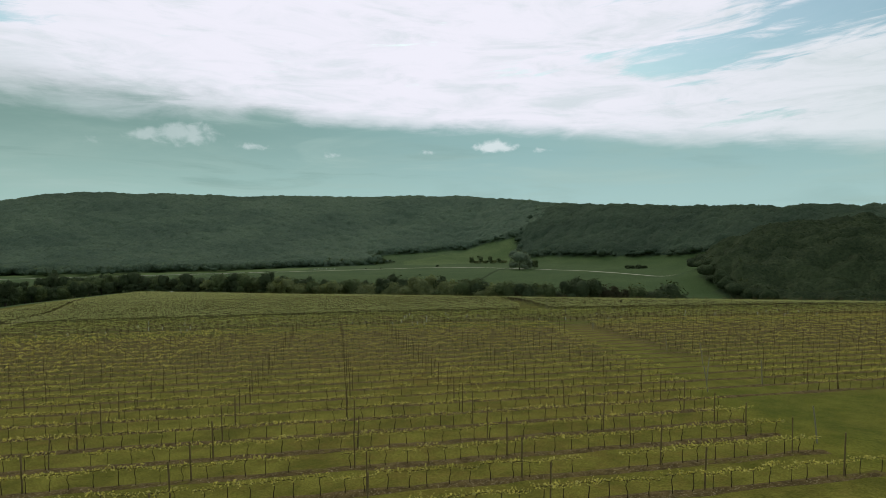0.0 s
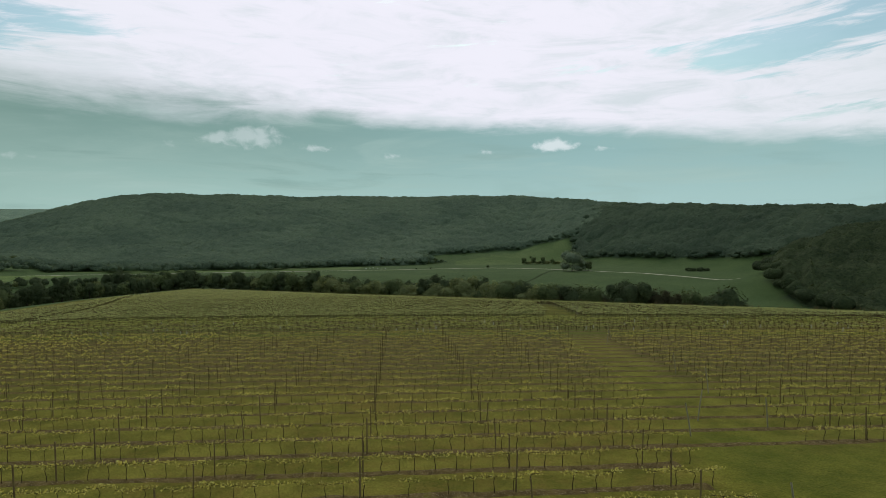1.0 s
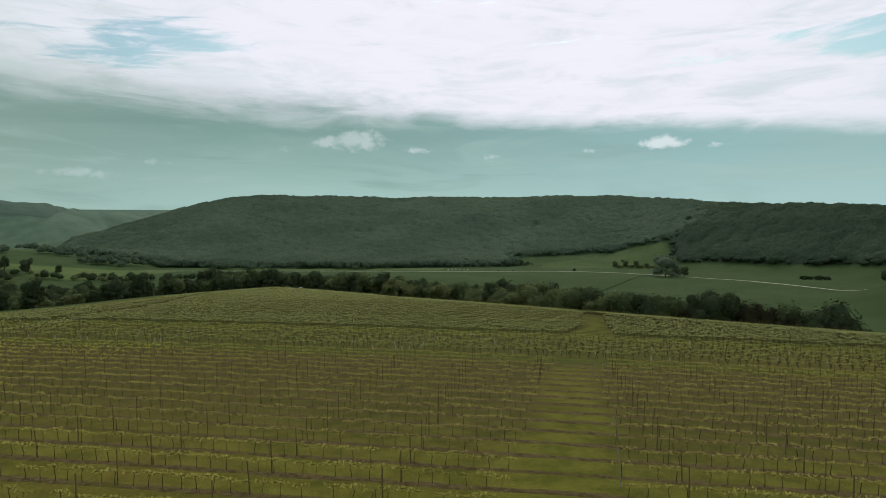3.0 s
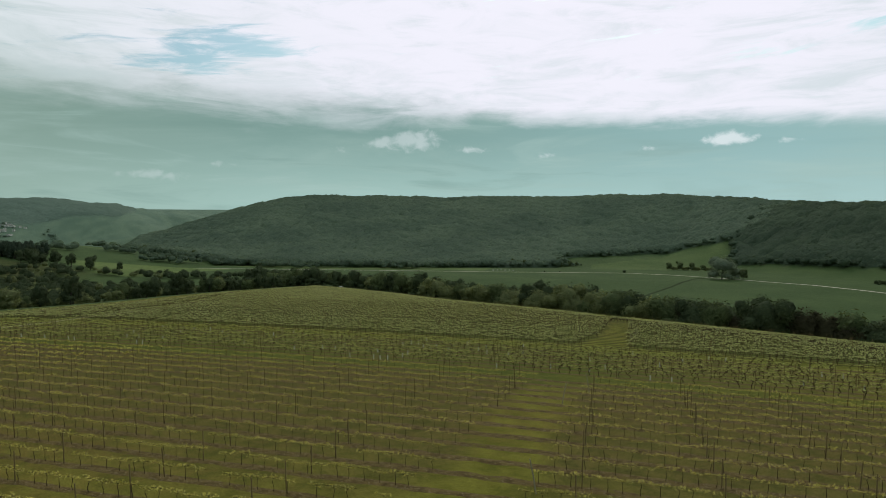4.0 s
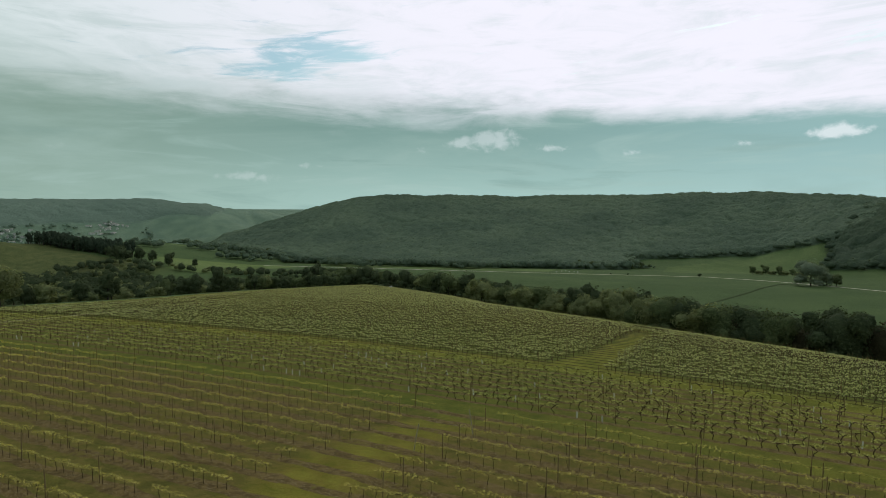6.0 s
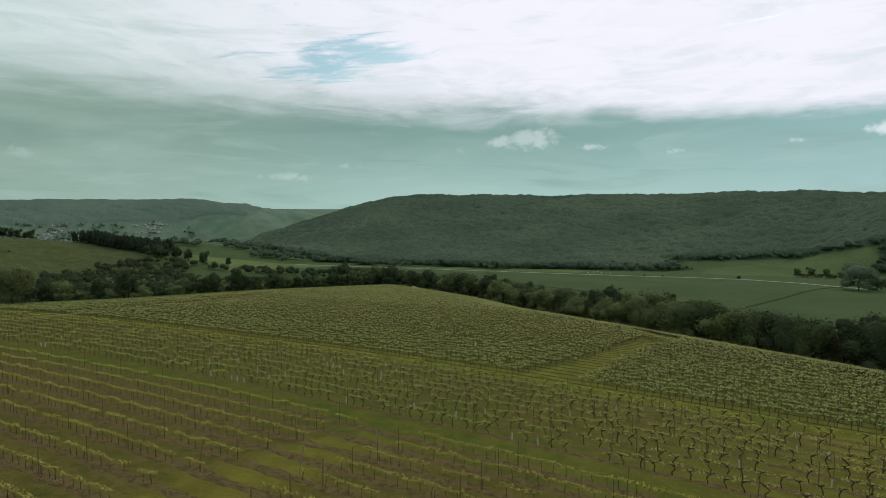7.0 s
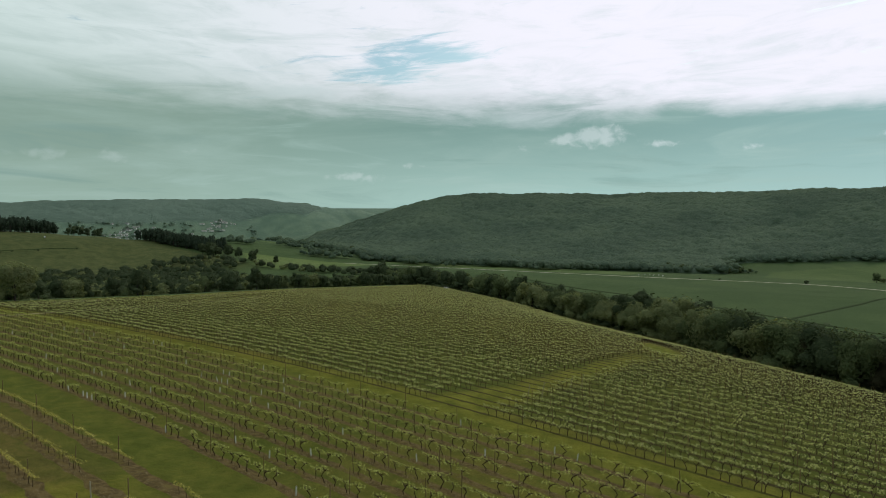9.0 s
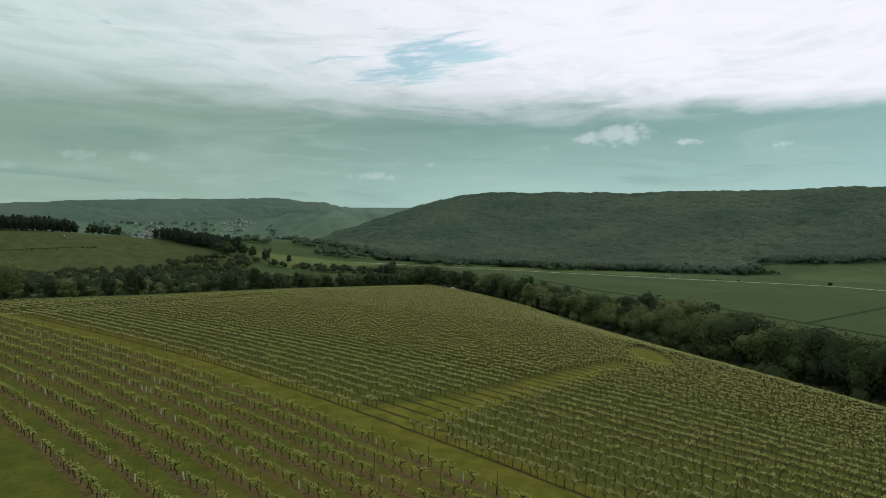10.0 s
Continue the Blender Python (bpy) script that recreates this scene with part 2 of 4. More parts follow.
def leafy(name, dark, light, scale, through_light=0.35, island=True, vary=0.6, tuft=0.0, gloss=0.03):
    """Foliage: two greens varied leaf by leaf and in drifts, partly translucent."""
    m, k, b = material(name, 0.9 if gloss < 0.1 else 0.5)
    b.inputs["Specular IOR Level"].default_value = gloss
    geo = k.add("ShaderNodeNewGeometry")
    pos = geo.outputs["Position"]
    drift = k.noise(pos, scale, 3)
    per = geo.outputs["Random Per Island"] if island else k.noise(pos, scale * 9, 2)
    f = k.m("ADD", k.m("MULTIPLY", per, vary), k.m("MULTIPLY", k.step(drift, 0.3, 0.7), 1 - vary))
    if tuft:
        # leaf tufts over a whole crown
        fine, broad = k.noise(pos, 1 / tuft, 6, 0.75), k.noise(pos, 0.28 / tuft, 3, 0.6)
        f = k.m("ADD", k.m("MULTIPLY", f, 0.6), k.m("MULTIPLY", k.step(fine, 0.36, 0.66), 0.4))
        bump(k, b, k.m("ADD", fine, k.m("MULTIPLY", broad, 1.6)), 0.8, tuft * 1.2)
    col = k.mix(f, dark, light)
    k.put(b.inputs["Base Color"], col)
    tr = k.add("ShaderNodeBsdfTranslucent")
    k.put(tr.inputs[0], k.mix(1.0, col, (1.25, 1.2, 0.7), "MULTIPLY"))
    mx = k.add("ShaderNodeMixShader")
    mx.inputs[0].default_value = through_light
    k.t.links.new(b.outputs[0], mx.inputs[1])
    k.t.links.new(tr.outputs[0], mx.inputs[2])
    k.t.links.new(mx.outputs[0], m.node_tree.nodes["Material Output"].inputs[0])
    return m


def plain(name, a, c, scale, rough=0.85, relief=0.3, dist=0.02, metal=0.0):
    m, k, b = material(name, rough, metal)
    pos = k.add("ShaderNodeTexCoord").outputs["Object"]
    big, small = k.noise(pos, scale, 3), k.noise(pos, scale * 8, 4, 0.65)
    f = k.m("ADD", k.m("MULTIPLY", k.step(big, 0.3, 0.7), 0.5), k.m("MULTIPLY", k.step(small, 0.3, 0.7), 0.5))
    k.put(b.inputs["Base Color"], k.mix(f, a, c))
    bump(k, b, small, relief, dist)
    return m


def ground_material():
    m, k, b = material("ground", 0.95)
    pos = k.add("ShaderNodeNewGeometry").outputs["Position"]
    att = k.add("ShaderNodeAttribute", attribute_name="cover")
    sep = k.add("ShaderNodeSeparateColor")
    k.put(sep.inputs[0], att.outputs["Color"])
    lush, crop, wood = sep.outputs
    tan = att.outputs["Alpha"]
    hazy = k.add("ShaderNodeAttribute", attribute_name="remote_haze").outputs["Fac"]
    bright = k.add("ShaderNodeAttribute", attribute_name="crops").outputs["Fac"]
    n1, n2, n3 = k.noise(pos, 0.035, 4), k.noise(pos, 0.45, 5, 0.65), k.noise(pos, 6.0, 4, 0.7)
    n4 = k.noise(pos, 1.1, 5, 0.7)
    grit = k.noise(pos, 13.0, 8, 0.8)
    vine = k.mix(k.step(n2, 0.32, 0.68), (0.087, 0.084, 0.0135), (0.160, 0.146, 0.0255))
    vine = k.mix(k.step(k.m("ADD", n1, k.m("MULTIPLY", n4, 0.8)), 0.82, 1.12, 0.0, 0.65), vine, (0.158, 0.112, 0.026))
    lane = k.mix(k.step(n2, 0.3, 0.7), (0.078, 0.091, 0.010), (0.136, 0.137, 0.017))
    deep_green = k.add("ShaderNodeAttribute", attribute_name="deep_green").outputs["Fac"]
    field = k.mix(k.step(n1, 0.3, 0.7), (0.048, 0.076, 0.028), (0.062, 0.092, 0.034))
    slope = k.mix(k.step(k.noise(pos, 0.12, 6, 0.7), 0.35, 0.65), (0.054, 0.068, 0.025), (0.084, 0.092, 0.034))
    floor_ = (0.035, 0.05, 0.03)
    col = k.mix(lush, vine, lane)
    bare = k.add("ShaderNodeAttribute", attribute_name="bare").outputs["Fac"]
    col = k.mix(bare, col, k.mix(k.step(n4, 0.35, 0.65), (0.052, 0.050, 0.014), (0.104, 0.080, 0.027)))
    # mix towards a darker, patchy green
    col = k.mix(deep_green, col, k.mix(k.step(k.noise(pos, 0.8, 5, 0.7), 0.36, 0.66), (0.038, 0.058, 0.010), (0.082, 0.094, 0.018)))
    col = k.mix(crop, col, field)
    col = k.mix(tan, col, slope)
    col = k.mix(bright, col, k.mix(k.step(n1, 0.3, 0.7), (0.095, 0.135, 0.042), (0.125, 0.16, 0.055)))
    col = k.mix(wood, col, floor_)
    # haze painted into the base colour: pale grey-green grows with distance
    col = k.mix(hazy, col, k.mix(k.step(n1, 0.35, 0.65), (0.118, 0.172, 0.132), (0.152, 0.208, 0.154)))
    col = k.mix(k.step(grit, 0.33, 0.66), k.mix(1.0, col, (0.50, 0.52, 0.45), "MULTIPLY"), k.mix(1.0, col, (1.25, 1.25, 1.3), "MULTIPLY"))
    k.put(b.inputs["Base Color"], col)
    bump(k, b, k.m("ADD", n3, k.m("MULTIPLY", n2, 1.5)), 0.5, 0.12)
    return m


GROUND = ground_material()


def soil_material(name, dark, light, fleck, grass, bare=0.8):
    m, k, b = material(name, 0.95)
    pos = k.add("ShaderNodeNewGeometry").outputs["Position"]
    n1, n2, n3 = k.noise(pos, 0.3, 4), k.noise(pos, 2.2, 4, 0.65), k.noise(pos, 14.0, 3, 0.7)
    earth = k.mix(k.step(n2, 0.3, 0.7), dark, light)
    earth = k.mix(k.step(n3, 0.56, 0.68), earth, fleck)
    col = k.mix(k.step(k.m("ADD", n1, k.m("MULTIPLY", n2, 0.7)), bare, bare + 0.22), earth, grass)
    k.put(b.inputs["Base Color"], col)
    bump(k, b, k.m("ADD", n3, n2), 0.7, 0.06)
    return m


SOIL = soil_material("stony soil", (0.054, 0.038, 0.014), (0.112, 0.080, 0.030), (0.27, 0.22, 0.135), (0.085, 0.080, 0.012), 0.92)
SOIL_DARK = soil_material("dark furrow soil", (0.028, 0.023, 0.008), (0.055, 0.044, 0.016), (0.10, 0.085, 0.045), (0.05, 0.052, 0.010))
BARK_VINE = plain("vine bark", (0.030, 0.022, 0.012), (0.066, 0.048, 0.028), 9.0)
WOOD_POST = plain("weathered post wood", (0.095, 0.070, 0.030), (0.175, 0.132, 0.064), 5.0)
WIRE = plain("galvanised steel", (0.10, 0.10, 0.095), (0.2, 0.2, 0.19), 3.0, 0.5, 0.0, 0.01, 0.6)
TUBE = plain("white plastic vine guard", (0.36, 0.36, 0.31), (0.55, 0.55, 0.50), 6.0, 0.5)
LEAF_A = leafy("young vine leaves", (0.225, 0.208, 0.05), (0.57, 0.52, 0.19), 0.4, 0.6, gloss=0.2)
LEAF_B = leafy("vine leaves on old vines", (0.19, 0.22, 0.065), (0.44, 0.46, 0.185), 0.4, 0.55, gloss=0.2)
LEAF_C = leafy("vine leaves of dense block", (0.205, 0.228, 0.105), (0.44, 0.455, 0.24), 0.25, 0.55, gloss=0.2)
BARK = plain("tree bark", (0.03, 0.025, 0.02), (0.08, 0.068, 0.055), 2.0)
TREE_DARK = leafy("dark broad leaves", (0.034, 0.050, 0.027), (0.082, 0.103, 0.051), 0.25, 0.25, tuft=0.5)
TREE_MID = leafy("green broad leaves", (0.044, 0.066, 0.030), (0.136, 0.162, 0.072), 0.25, 0.25, tuft=0.5)
TREE_PALE = leafy("grey-green willow leaves", (0.070, 0.092, 0.046), (0.26, 0.285, 0.13), 0.25, 0.4, tuft=0.5)
# grey-green foliage, paled further to put the meadow's haze into the colour
TREE_GREY = leafy("grey-green leaves of the meadow tree", (0.105, 0.140, 0.098), (0.215, 0.255, 0.175), 0.25, 0.3, tuft=0.9)
TREE_RED = leafy("reddish dark leaves", (0.030, 0.030, 0.018), (0.072, 0.068, 0.036), 0.25, 0.25, tuft=0.5)
PINE = leafy("pine needles", (0.026, 0.040, 0.028), (0.056, 0.074, 0.046), 0.25, 0.2, tuft=0.5)
# Hill, far and, slightly, bank leaf colours are paled and blued for distance haze.
FOREST_HILL = leafy("haze-tinted hill forest leaves", (0.088, 0.130, 0.096), (0.190, 0.250, 0.168), 0.01, 0.4, vary=0.25, tuft=3.2)
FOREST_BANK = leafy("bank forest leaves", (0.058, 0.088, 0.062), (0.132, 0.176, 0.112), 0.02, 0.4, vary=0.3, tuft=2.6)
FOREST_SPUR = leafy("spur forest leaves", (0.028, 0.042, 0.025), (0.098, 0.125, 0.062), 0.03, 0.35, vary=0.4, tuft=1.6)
FOREST_FAR = leafy("haze-tinted far forest leaves", (0.165, 0.235, 0.190), (0.225, 0.30, 0.24), 0.006, 0.4, vary=0.15, tuft=5.0)
GRAVEL = plain("pale gravel track", (0.30, 0.28, 0.22), (0.46, 0.43, 0.35), 0.5)
DIRT = plain("dry earth track", (0.16, 0.145, 0.07), (0.26, 0.23, 0.12), 0.4)
WALL = plain("house plaster", (0.34, 0.36, 0.33), (0.50, 0.52, 0.48), 0.3)
ROOF = plain("clay roof tiles", (0.17, 0.18, 0.16), (0.25, 0.24, 0.21), 0.5)
DULL_WHITE = plain("dull white surface", (0.42, 0.42, 0.40), (0.58, 0.58, 0.56), 2.0, 0.4)
CARWHITE = plain("white car paint", (0.7, 0.7, 0.7), (0.8, 0.8, 0.8), 1.0, 0.3, 0.0)
GLASS_DARK = plain("dark car glass", (0.01, 0.012, 0.014), (0.02, 0.022, 0.025), 1.0, 0.1, 0.0)


# ---- mesh tools ----
def mesh(name, verts, quads, mats, index=None, smooth=False):
    """A mesh from numpy arrays of vertices and quads."""
    me = bpy.data.meshes.new(name)
    verts, quads = np.asarray(verts, np.float32), np.asarray(quads, np.int32)
    me.vertices.add(len(verts))
    me.vertices.foreach_set("co", verts.ravel())
    me.loops.add(quads.size)
    me.loops.foreach_set("vertex_index", quads.ravel())
    me.polygons.add(len(quads))
    me.polygons.foreach_set("loop_start", np.arange(0, quads.size, 4, dtype=np.int32))
    for m in mats:
        me.materials.append(m)
    if index is not None:
        me.polygons.foreach_set("material_index", np.asarray(index, np.int32))
    if smooth:
        me.polygons.foreach_set("use_smooth", np.ones(len(quads), bool))
    me.update(calc_edges=True)
    return me


def tube(points, radii, sides=5):
    """Vertices and quads of a tapering tube through points."""
    pts = np.asarray(points, float)
    v, q = [], []
    for i, (p, r) in enumerate(zip(pts, radii)):
        d = pts[min(i + 1, len(pts) - 1)] - pts[max(i - 1, 0)]
        d = d / (np.linalg.norm(d) + 1e-9)
        a = np.cross(d, (0.31, 0.92, 0.2))
        a /= np.linalg.norm(a) + 1e-9
        c = np.cross(d, a)
        for s in range(sides):
            w = 2 * math.pi * s / sides
            v.append(p + r * (math.cos(w) * a + math.sin(w) * c))
        if i:
            o = (i - 1) * sides
            q += [(o + s, o + (s + 1) % sides, o + sides + (s + 1) % sides, o + sides + s) for s in range(sides)]
    n = (len(pts) - 1) * sides
    if sides == 4:
        q += [(n, n + 1, n + 2, n + 3)]
    return np.array(v), np.array(q)


def leaves(centres, size, rng, normals=None, lie=0.0):
    """One bent leaf quad at each centre, turned at random, or roughly along the normals."""
    n = len(centres)
    a = rng.normal(size=(n, 3))
    if normals is not None:
        a = a - (a * normals).sum(1)[:, None] * normals * lie
    a /= np.linalg.norm(a, axis=1)[:, None] + 1e-9
    c = rng.normal(size=(n, 3)) if normals is None else np.cross(normals, a) + rng.normal(size=(n, 3)) * (1 - lie)
    c -= (c * a).sum(1)[:, None] * a
    c /= np.linalg.norm(c, axis=1)[:, None] + 1e-9
    s = np.asarray(size) * rng.uniform(0.6, 1.35, n)
    a, c = a * s[:, None], c * (s * rng.uniform(0.55, 0.95, n))[:, None]
    v = np.stack([centres - a, centres - c * 0.9, centres + a, centres + c], 1).reshape(-1, 3)
    return v, np.arange(4 * n).reshape(-1, 4)


def join(parts):
    """Join (verts, quads, material index) pieces."""
    V, Q, I, o = [], [], [], 0
    for v, q, i in parts:
        V.append(v), Q.append(q + o), I.append(np.full(len(q), i))
        o += len(v)
    return np.concatenate(V), np.concatenate(Q), np.concatenate(I)


def stamp(templates, pick, xyz, turn, scale):
    """Many placed copies of the templates in one set of arrays."""
    V, Q, I, o = [], [], [], 0
    for t, (v, q, i) in enumerate(templates):
        s = np.nonzero(pick == t)[0]
        if not len(s):
            continue
        c, d = np.cos(turn[s])[:, None], np.sin(turn[s])[:, None]
        sc = scale[s][:, None]
        x = (v[None, :, 0] * c - v[None, :, 1] * d) * sc + xyz[s, 0][:, None]
        y = (v[None, :, 0] * d + v[None, :, 1] * c) * sc + xyz[s, 1][:, None]
        z = v[None, :, 2] * sc + xyz[s, 2][:, None]
        V.append(np.stack([x, y, z], 2).reshape(-1, 3))
        Q.append((q[None] + (np.arange(len(s)) * len(v))[:, None, None] + o).reshape(-1, 4))
        I.append(np.tile(i, len(s)))
        o += len(s) * len(v)
    return np.concatenate(V), np.concatenate(Q), np.concatenate(I)


def part(name, me, parent, label=""):
    ob = new(name, me)
    ob.parent = parent
    return tagged(ob, label) if label else ob


# ---- ground, one sheet to the horizon ----
def spaced(*stops):
    out = []
    for a, b, s in stops:
        out += list(np.arange(a, b, s))
    return np.array(out + [stops[-1][1]], float)


def build_ground():
    xs = spaced((-4900, -1500, 170), (-1500, -720, 26), (-720, -140, 9), (-140, 150, 1.6), (150, 520, 9), (520, 1000, 40), (1000, 4900, 260))
    ys = spaced((-3000, -200, 200), (-200, 0, 12), (0, 130, 1.3), (130, 360, 2.2), (360, 700, 8), (700, 1300, 16), (1300, 4900, 140))
    X, Y = np.meshgrid(xs, ys)
    Z = height(X, Y)
    nx = len(xs)
    i = np.arange((len(ys) - 1) * nx).reshape(len(ys) - 1, nx)[:, :-1].ravel()
    quads = np.stack([i, i + 1, i + nx + 1, i + nx], 1)
    x, y = X.ravel(), Y.ravel()
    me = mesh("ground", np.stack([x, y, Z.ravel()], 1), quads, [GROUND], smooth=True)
    vine = (sstep(-10, -5, x - LEFT_EDGE(y)) * (y < np.interp(x, [-130, -100, -33, 27, 73, 130, 200], [346, 338, 297, 255, 218, 180, 120])))
    v = y + row_bend(x, y)
    la, lc = lane_sides(y)
    lane = sstep(la - 0.6, la + 0.6, x) * sstep(lc + 0.6, lc - 0.6, x) * (y < 156) * np.where((y < 80) & (y > 32), 0.4, 1.0)
    lane = np.maximum(lane, sstep(103.2, 104.2, v) * sstep(108.9, 107.9, v))
    lane = np.maximum(lane, sstep(78.4, 79.2, v) * sstep(82.8, 82.0, v) * 0.6)
    lane = np.maximum(lane, 1.6 * sstep(1.3, 0.7, clearing(x, y)))
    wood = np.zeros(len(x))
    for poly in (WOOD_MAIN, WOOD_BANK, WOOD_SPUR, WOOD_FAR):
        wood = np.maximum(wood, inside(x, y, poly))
    tan = sstep(-300, -380, x) * (y < 395) * (1 - vine)
    # weight of the darker green: old-vine block, lane corner, nearer dense rows
    deep_green = me.attributes.new("deep_green", "FLOAT", "POINT")
    tall = 0.6 * sstep(74, 79, v) * sstep(108, 101, v) * sstep(75, 35, x)
    tall = np.maximum(tall, 0.35 * sstep(20, 23, x) * sstep(33, 28, y) * sstep(5, 12, y))
    tall = np.maximum(tall, (0.3 + 0.45 * sstep(175, 125, y)) * sstep(108, 112, v) * (1 - np.clip(1.6 * lane, 0, 1)))
    deep_green.data.foreach_set("value", (tall * vine).astype(np.float32))
    bare = me.attributes.new("bare", "FLOAT", "POINT")
    bare.data.foreach_set("value", (0.65 * vine * (1 - np.clip(2.5 * lane, 0, 1)) * sstep(38, 55, v) * sstep(79, 76, v)).astype(np.float32))
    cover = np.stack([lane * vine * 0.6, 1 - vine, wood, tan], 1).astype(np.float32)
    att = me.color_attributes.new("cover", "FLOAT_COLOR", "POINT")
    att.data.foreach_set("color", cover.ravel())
    fresh = inside(x, y, [(-412, 436), (-372, 472), (-325, 515), (-280, 500), (-300, 395), (-340, 398)]) * 0.9
    fresh = np.maximum(fresh, inside(x, y, [(-240, 520), (-40, 540), (-40, 590), (-200, 572), (-330, 575), (-300, 540)]) * 0.5)
    fresh = np.maximum(fresh, inside(x, y, [(60, 600), (185, 590), (240, 780), (140, 722), (64, 655)]) * 0.3)
    fresh = np.maximum(fresh, inside(x, y, [(-640, 560), (-500, 560), (-520, 640), (-660, 660)]) * 0.7)
    fresh = np.maximum(fresh, inside(x, y, [(-1000, 560), (-700, 640), (-740, 760), (-960, 800), (-1100, 650)]) * 0.35)
    # weight of the painted haze, by distance from the start
    remote_haze = me.attributes.new("remote_haze", "FLOAT", "POINT")
    remote_haze.data.foreach_set("value", (sstep(650, 1400, np.hypot(x, y)) * 0.85).astype(np.float32))
    crops = me.attributes.new("crops", "FLOAT", "POINT")
    crops.data.foreach_set("value", fresh.astype(np.float32))
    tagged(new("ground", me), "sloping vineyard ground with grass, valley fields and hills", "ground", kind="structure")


build_ground()

# ---- woods on the hills ----
rng = np.random.default_rng(5)


def lobed(r, h, seg, rings, g, low=0.12, lobes=6, rough=0.05, deep=0.5):
    """A broad crown as a closed skin of several swelling boughs."""
    d = g.normal(size=(lobes, 3))
    d[:, 2] = np.abs(d[:, 2]) * 0.8
    d /= np.linalg.norm(d, axis=1)[:, None]
    amp = g.uniform(0.16, 0.42, lobes)
    th = np.linspace(0.06, 2.15, rings + 1)[:, None]
    ph = (np.arange(seg) / seg * 2 * math.pi)[None] + th * 0.4
    u = np.stack([np.sin(th) * np.cos(ph), np.sin(th) * np.sin(ph), np.cos(th) + 0 * ph], 2)
    bulge = 0.74 + (amp * np.exp(6.0 * (u @ d.T - 1))).sum(2) + g.normal(0, rough, u.shape[:2])
    v = u * bulge[..., None] * (r, r, h * deep) + (0, 0, h * (low + 0.42))
    i = (np.arange(rings)[:, None] * seg + np.arange(seg)[None])
    j = (np.arange(rings)[:, None] * seg + (np.arange(seg)[None] + 1) % seg)
    q = np.stack([i, i + seg, j + seg, j], 2).reshape(-1, 4)
    return v.reshape(-1, 3), q


def leaf_cloud(r, h, n, size, seed, seg=7, rings=3, deep=0.5, core=0.86, rise=0.9):
    """A tree of the woods: leaf clumps laid over a lobed mass of inner foliage."""
    g = np.random.default_rng(500 + seed)
    v, q = lobed(r, h, seg, rings, g, deep=deep)
    if not n:
        return join([(v, q, 0)])
    u0 = g.normal(size=(n, 3)) + (0, 0, 0.5)
    u0[:, 2] = np.abs(u0[:, 2])
    near_ = np.argmax((u0 / np.linalg.norm(u0, axis=1)[:, None]) @ ((v - (0, 0, h * 0.54)) / np.linalg.norm(v - (0, 0, h * 0.54), axis=1)[:, None]).T, axis=1)
    other = np.clip(near_ + g.choice([-1, 1, seg, -seg], n), 0, len(v) - 1)
    a = g.uniform(0, 0.5, n)[:, None]
    c = v[near_] * (1 - a) + v[other] * a + g.normal(0, 0.05 * r, (n, 3)) * (1, 1, 0.6)
    u = c - (0, 0, h * 0.3)
    u = u / (np.linalg.norm(u, axis=1)[:, None] + 1e-9) + (0, 0, rise)
    lv, lq = leaves(c, size, g, u / np.linalg.norm(u, axis=1)[:, None], 0.86)
    inner = (v - (0, 0, h * 0.5)) * (core, core, 0.9) + (0, 0, h * 0.5 - 0.04 * h)
    return join([(inner, q, 0), (lv, lq, 0)])


def scatter(poly, step, keep):
    lo, hi = np.min(poly, 0), np.max(poly, 0)
    gx, gy = np.meshgrid(np.arange(lo[0], hi[0], step), np.arange(lo[1], hi[1], step))
    x = gx.ravel() + rng.uniform(-0.8, 0.8, gx.size) * step
    y = gy.ravel() + rng.uniform(-0.8, 0.8, gx.size) * step
    ok = inside(x, y, poly) & keep(x, y)
    return x[ok], y[ok]


def edge_distance(x, y, poly):
    return along(x, y, [(*p, 0) for p in poly + poly[:1]])[0]


def jitter(i, j, k):
    """A fixed random number for each cell."""
    v = np.sin(i * 127.1 + j * 311.7 + k * 74.7) * 43758.5453
    return v - np.floor(v)


def crowns(x, y, step):
    """Close-set rounded crowns, 0 in the clefts to about 1 on the tops."""
    ci, cj = np.floor(x / step), np.floor(y / step)
    best, soft = np.zeros(x.shape), np.zeros(x.shape)
    for a in (-1, 0, 1):
        for b in (-1, 0, 1):
            i, j = ci + a, cj + b
            px, py = (i + 0.1 + 0.8 * jitter(i, j, 1)) * step, (j + 0.1 + 0.8 * jitter(i, j, 2)) * step
            size = 0.62 + 0.5 * jitter(i, j, 3)
            d = np.clip(1 - ((x - px) ** 2 + (y - py) ** 2) / (0.95 * step * size) ** 2, 0, 1)
            best = np.maximum(best, size * np.sqrt(d))
            soft = soft + 0.25 * size * d
    return 0.75 * best + 0.3 * soft


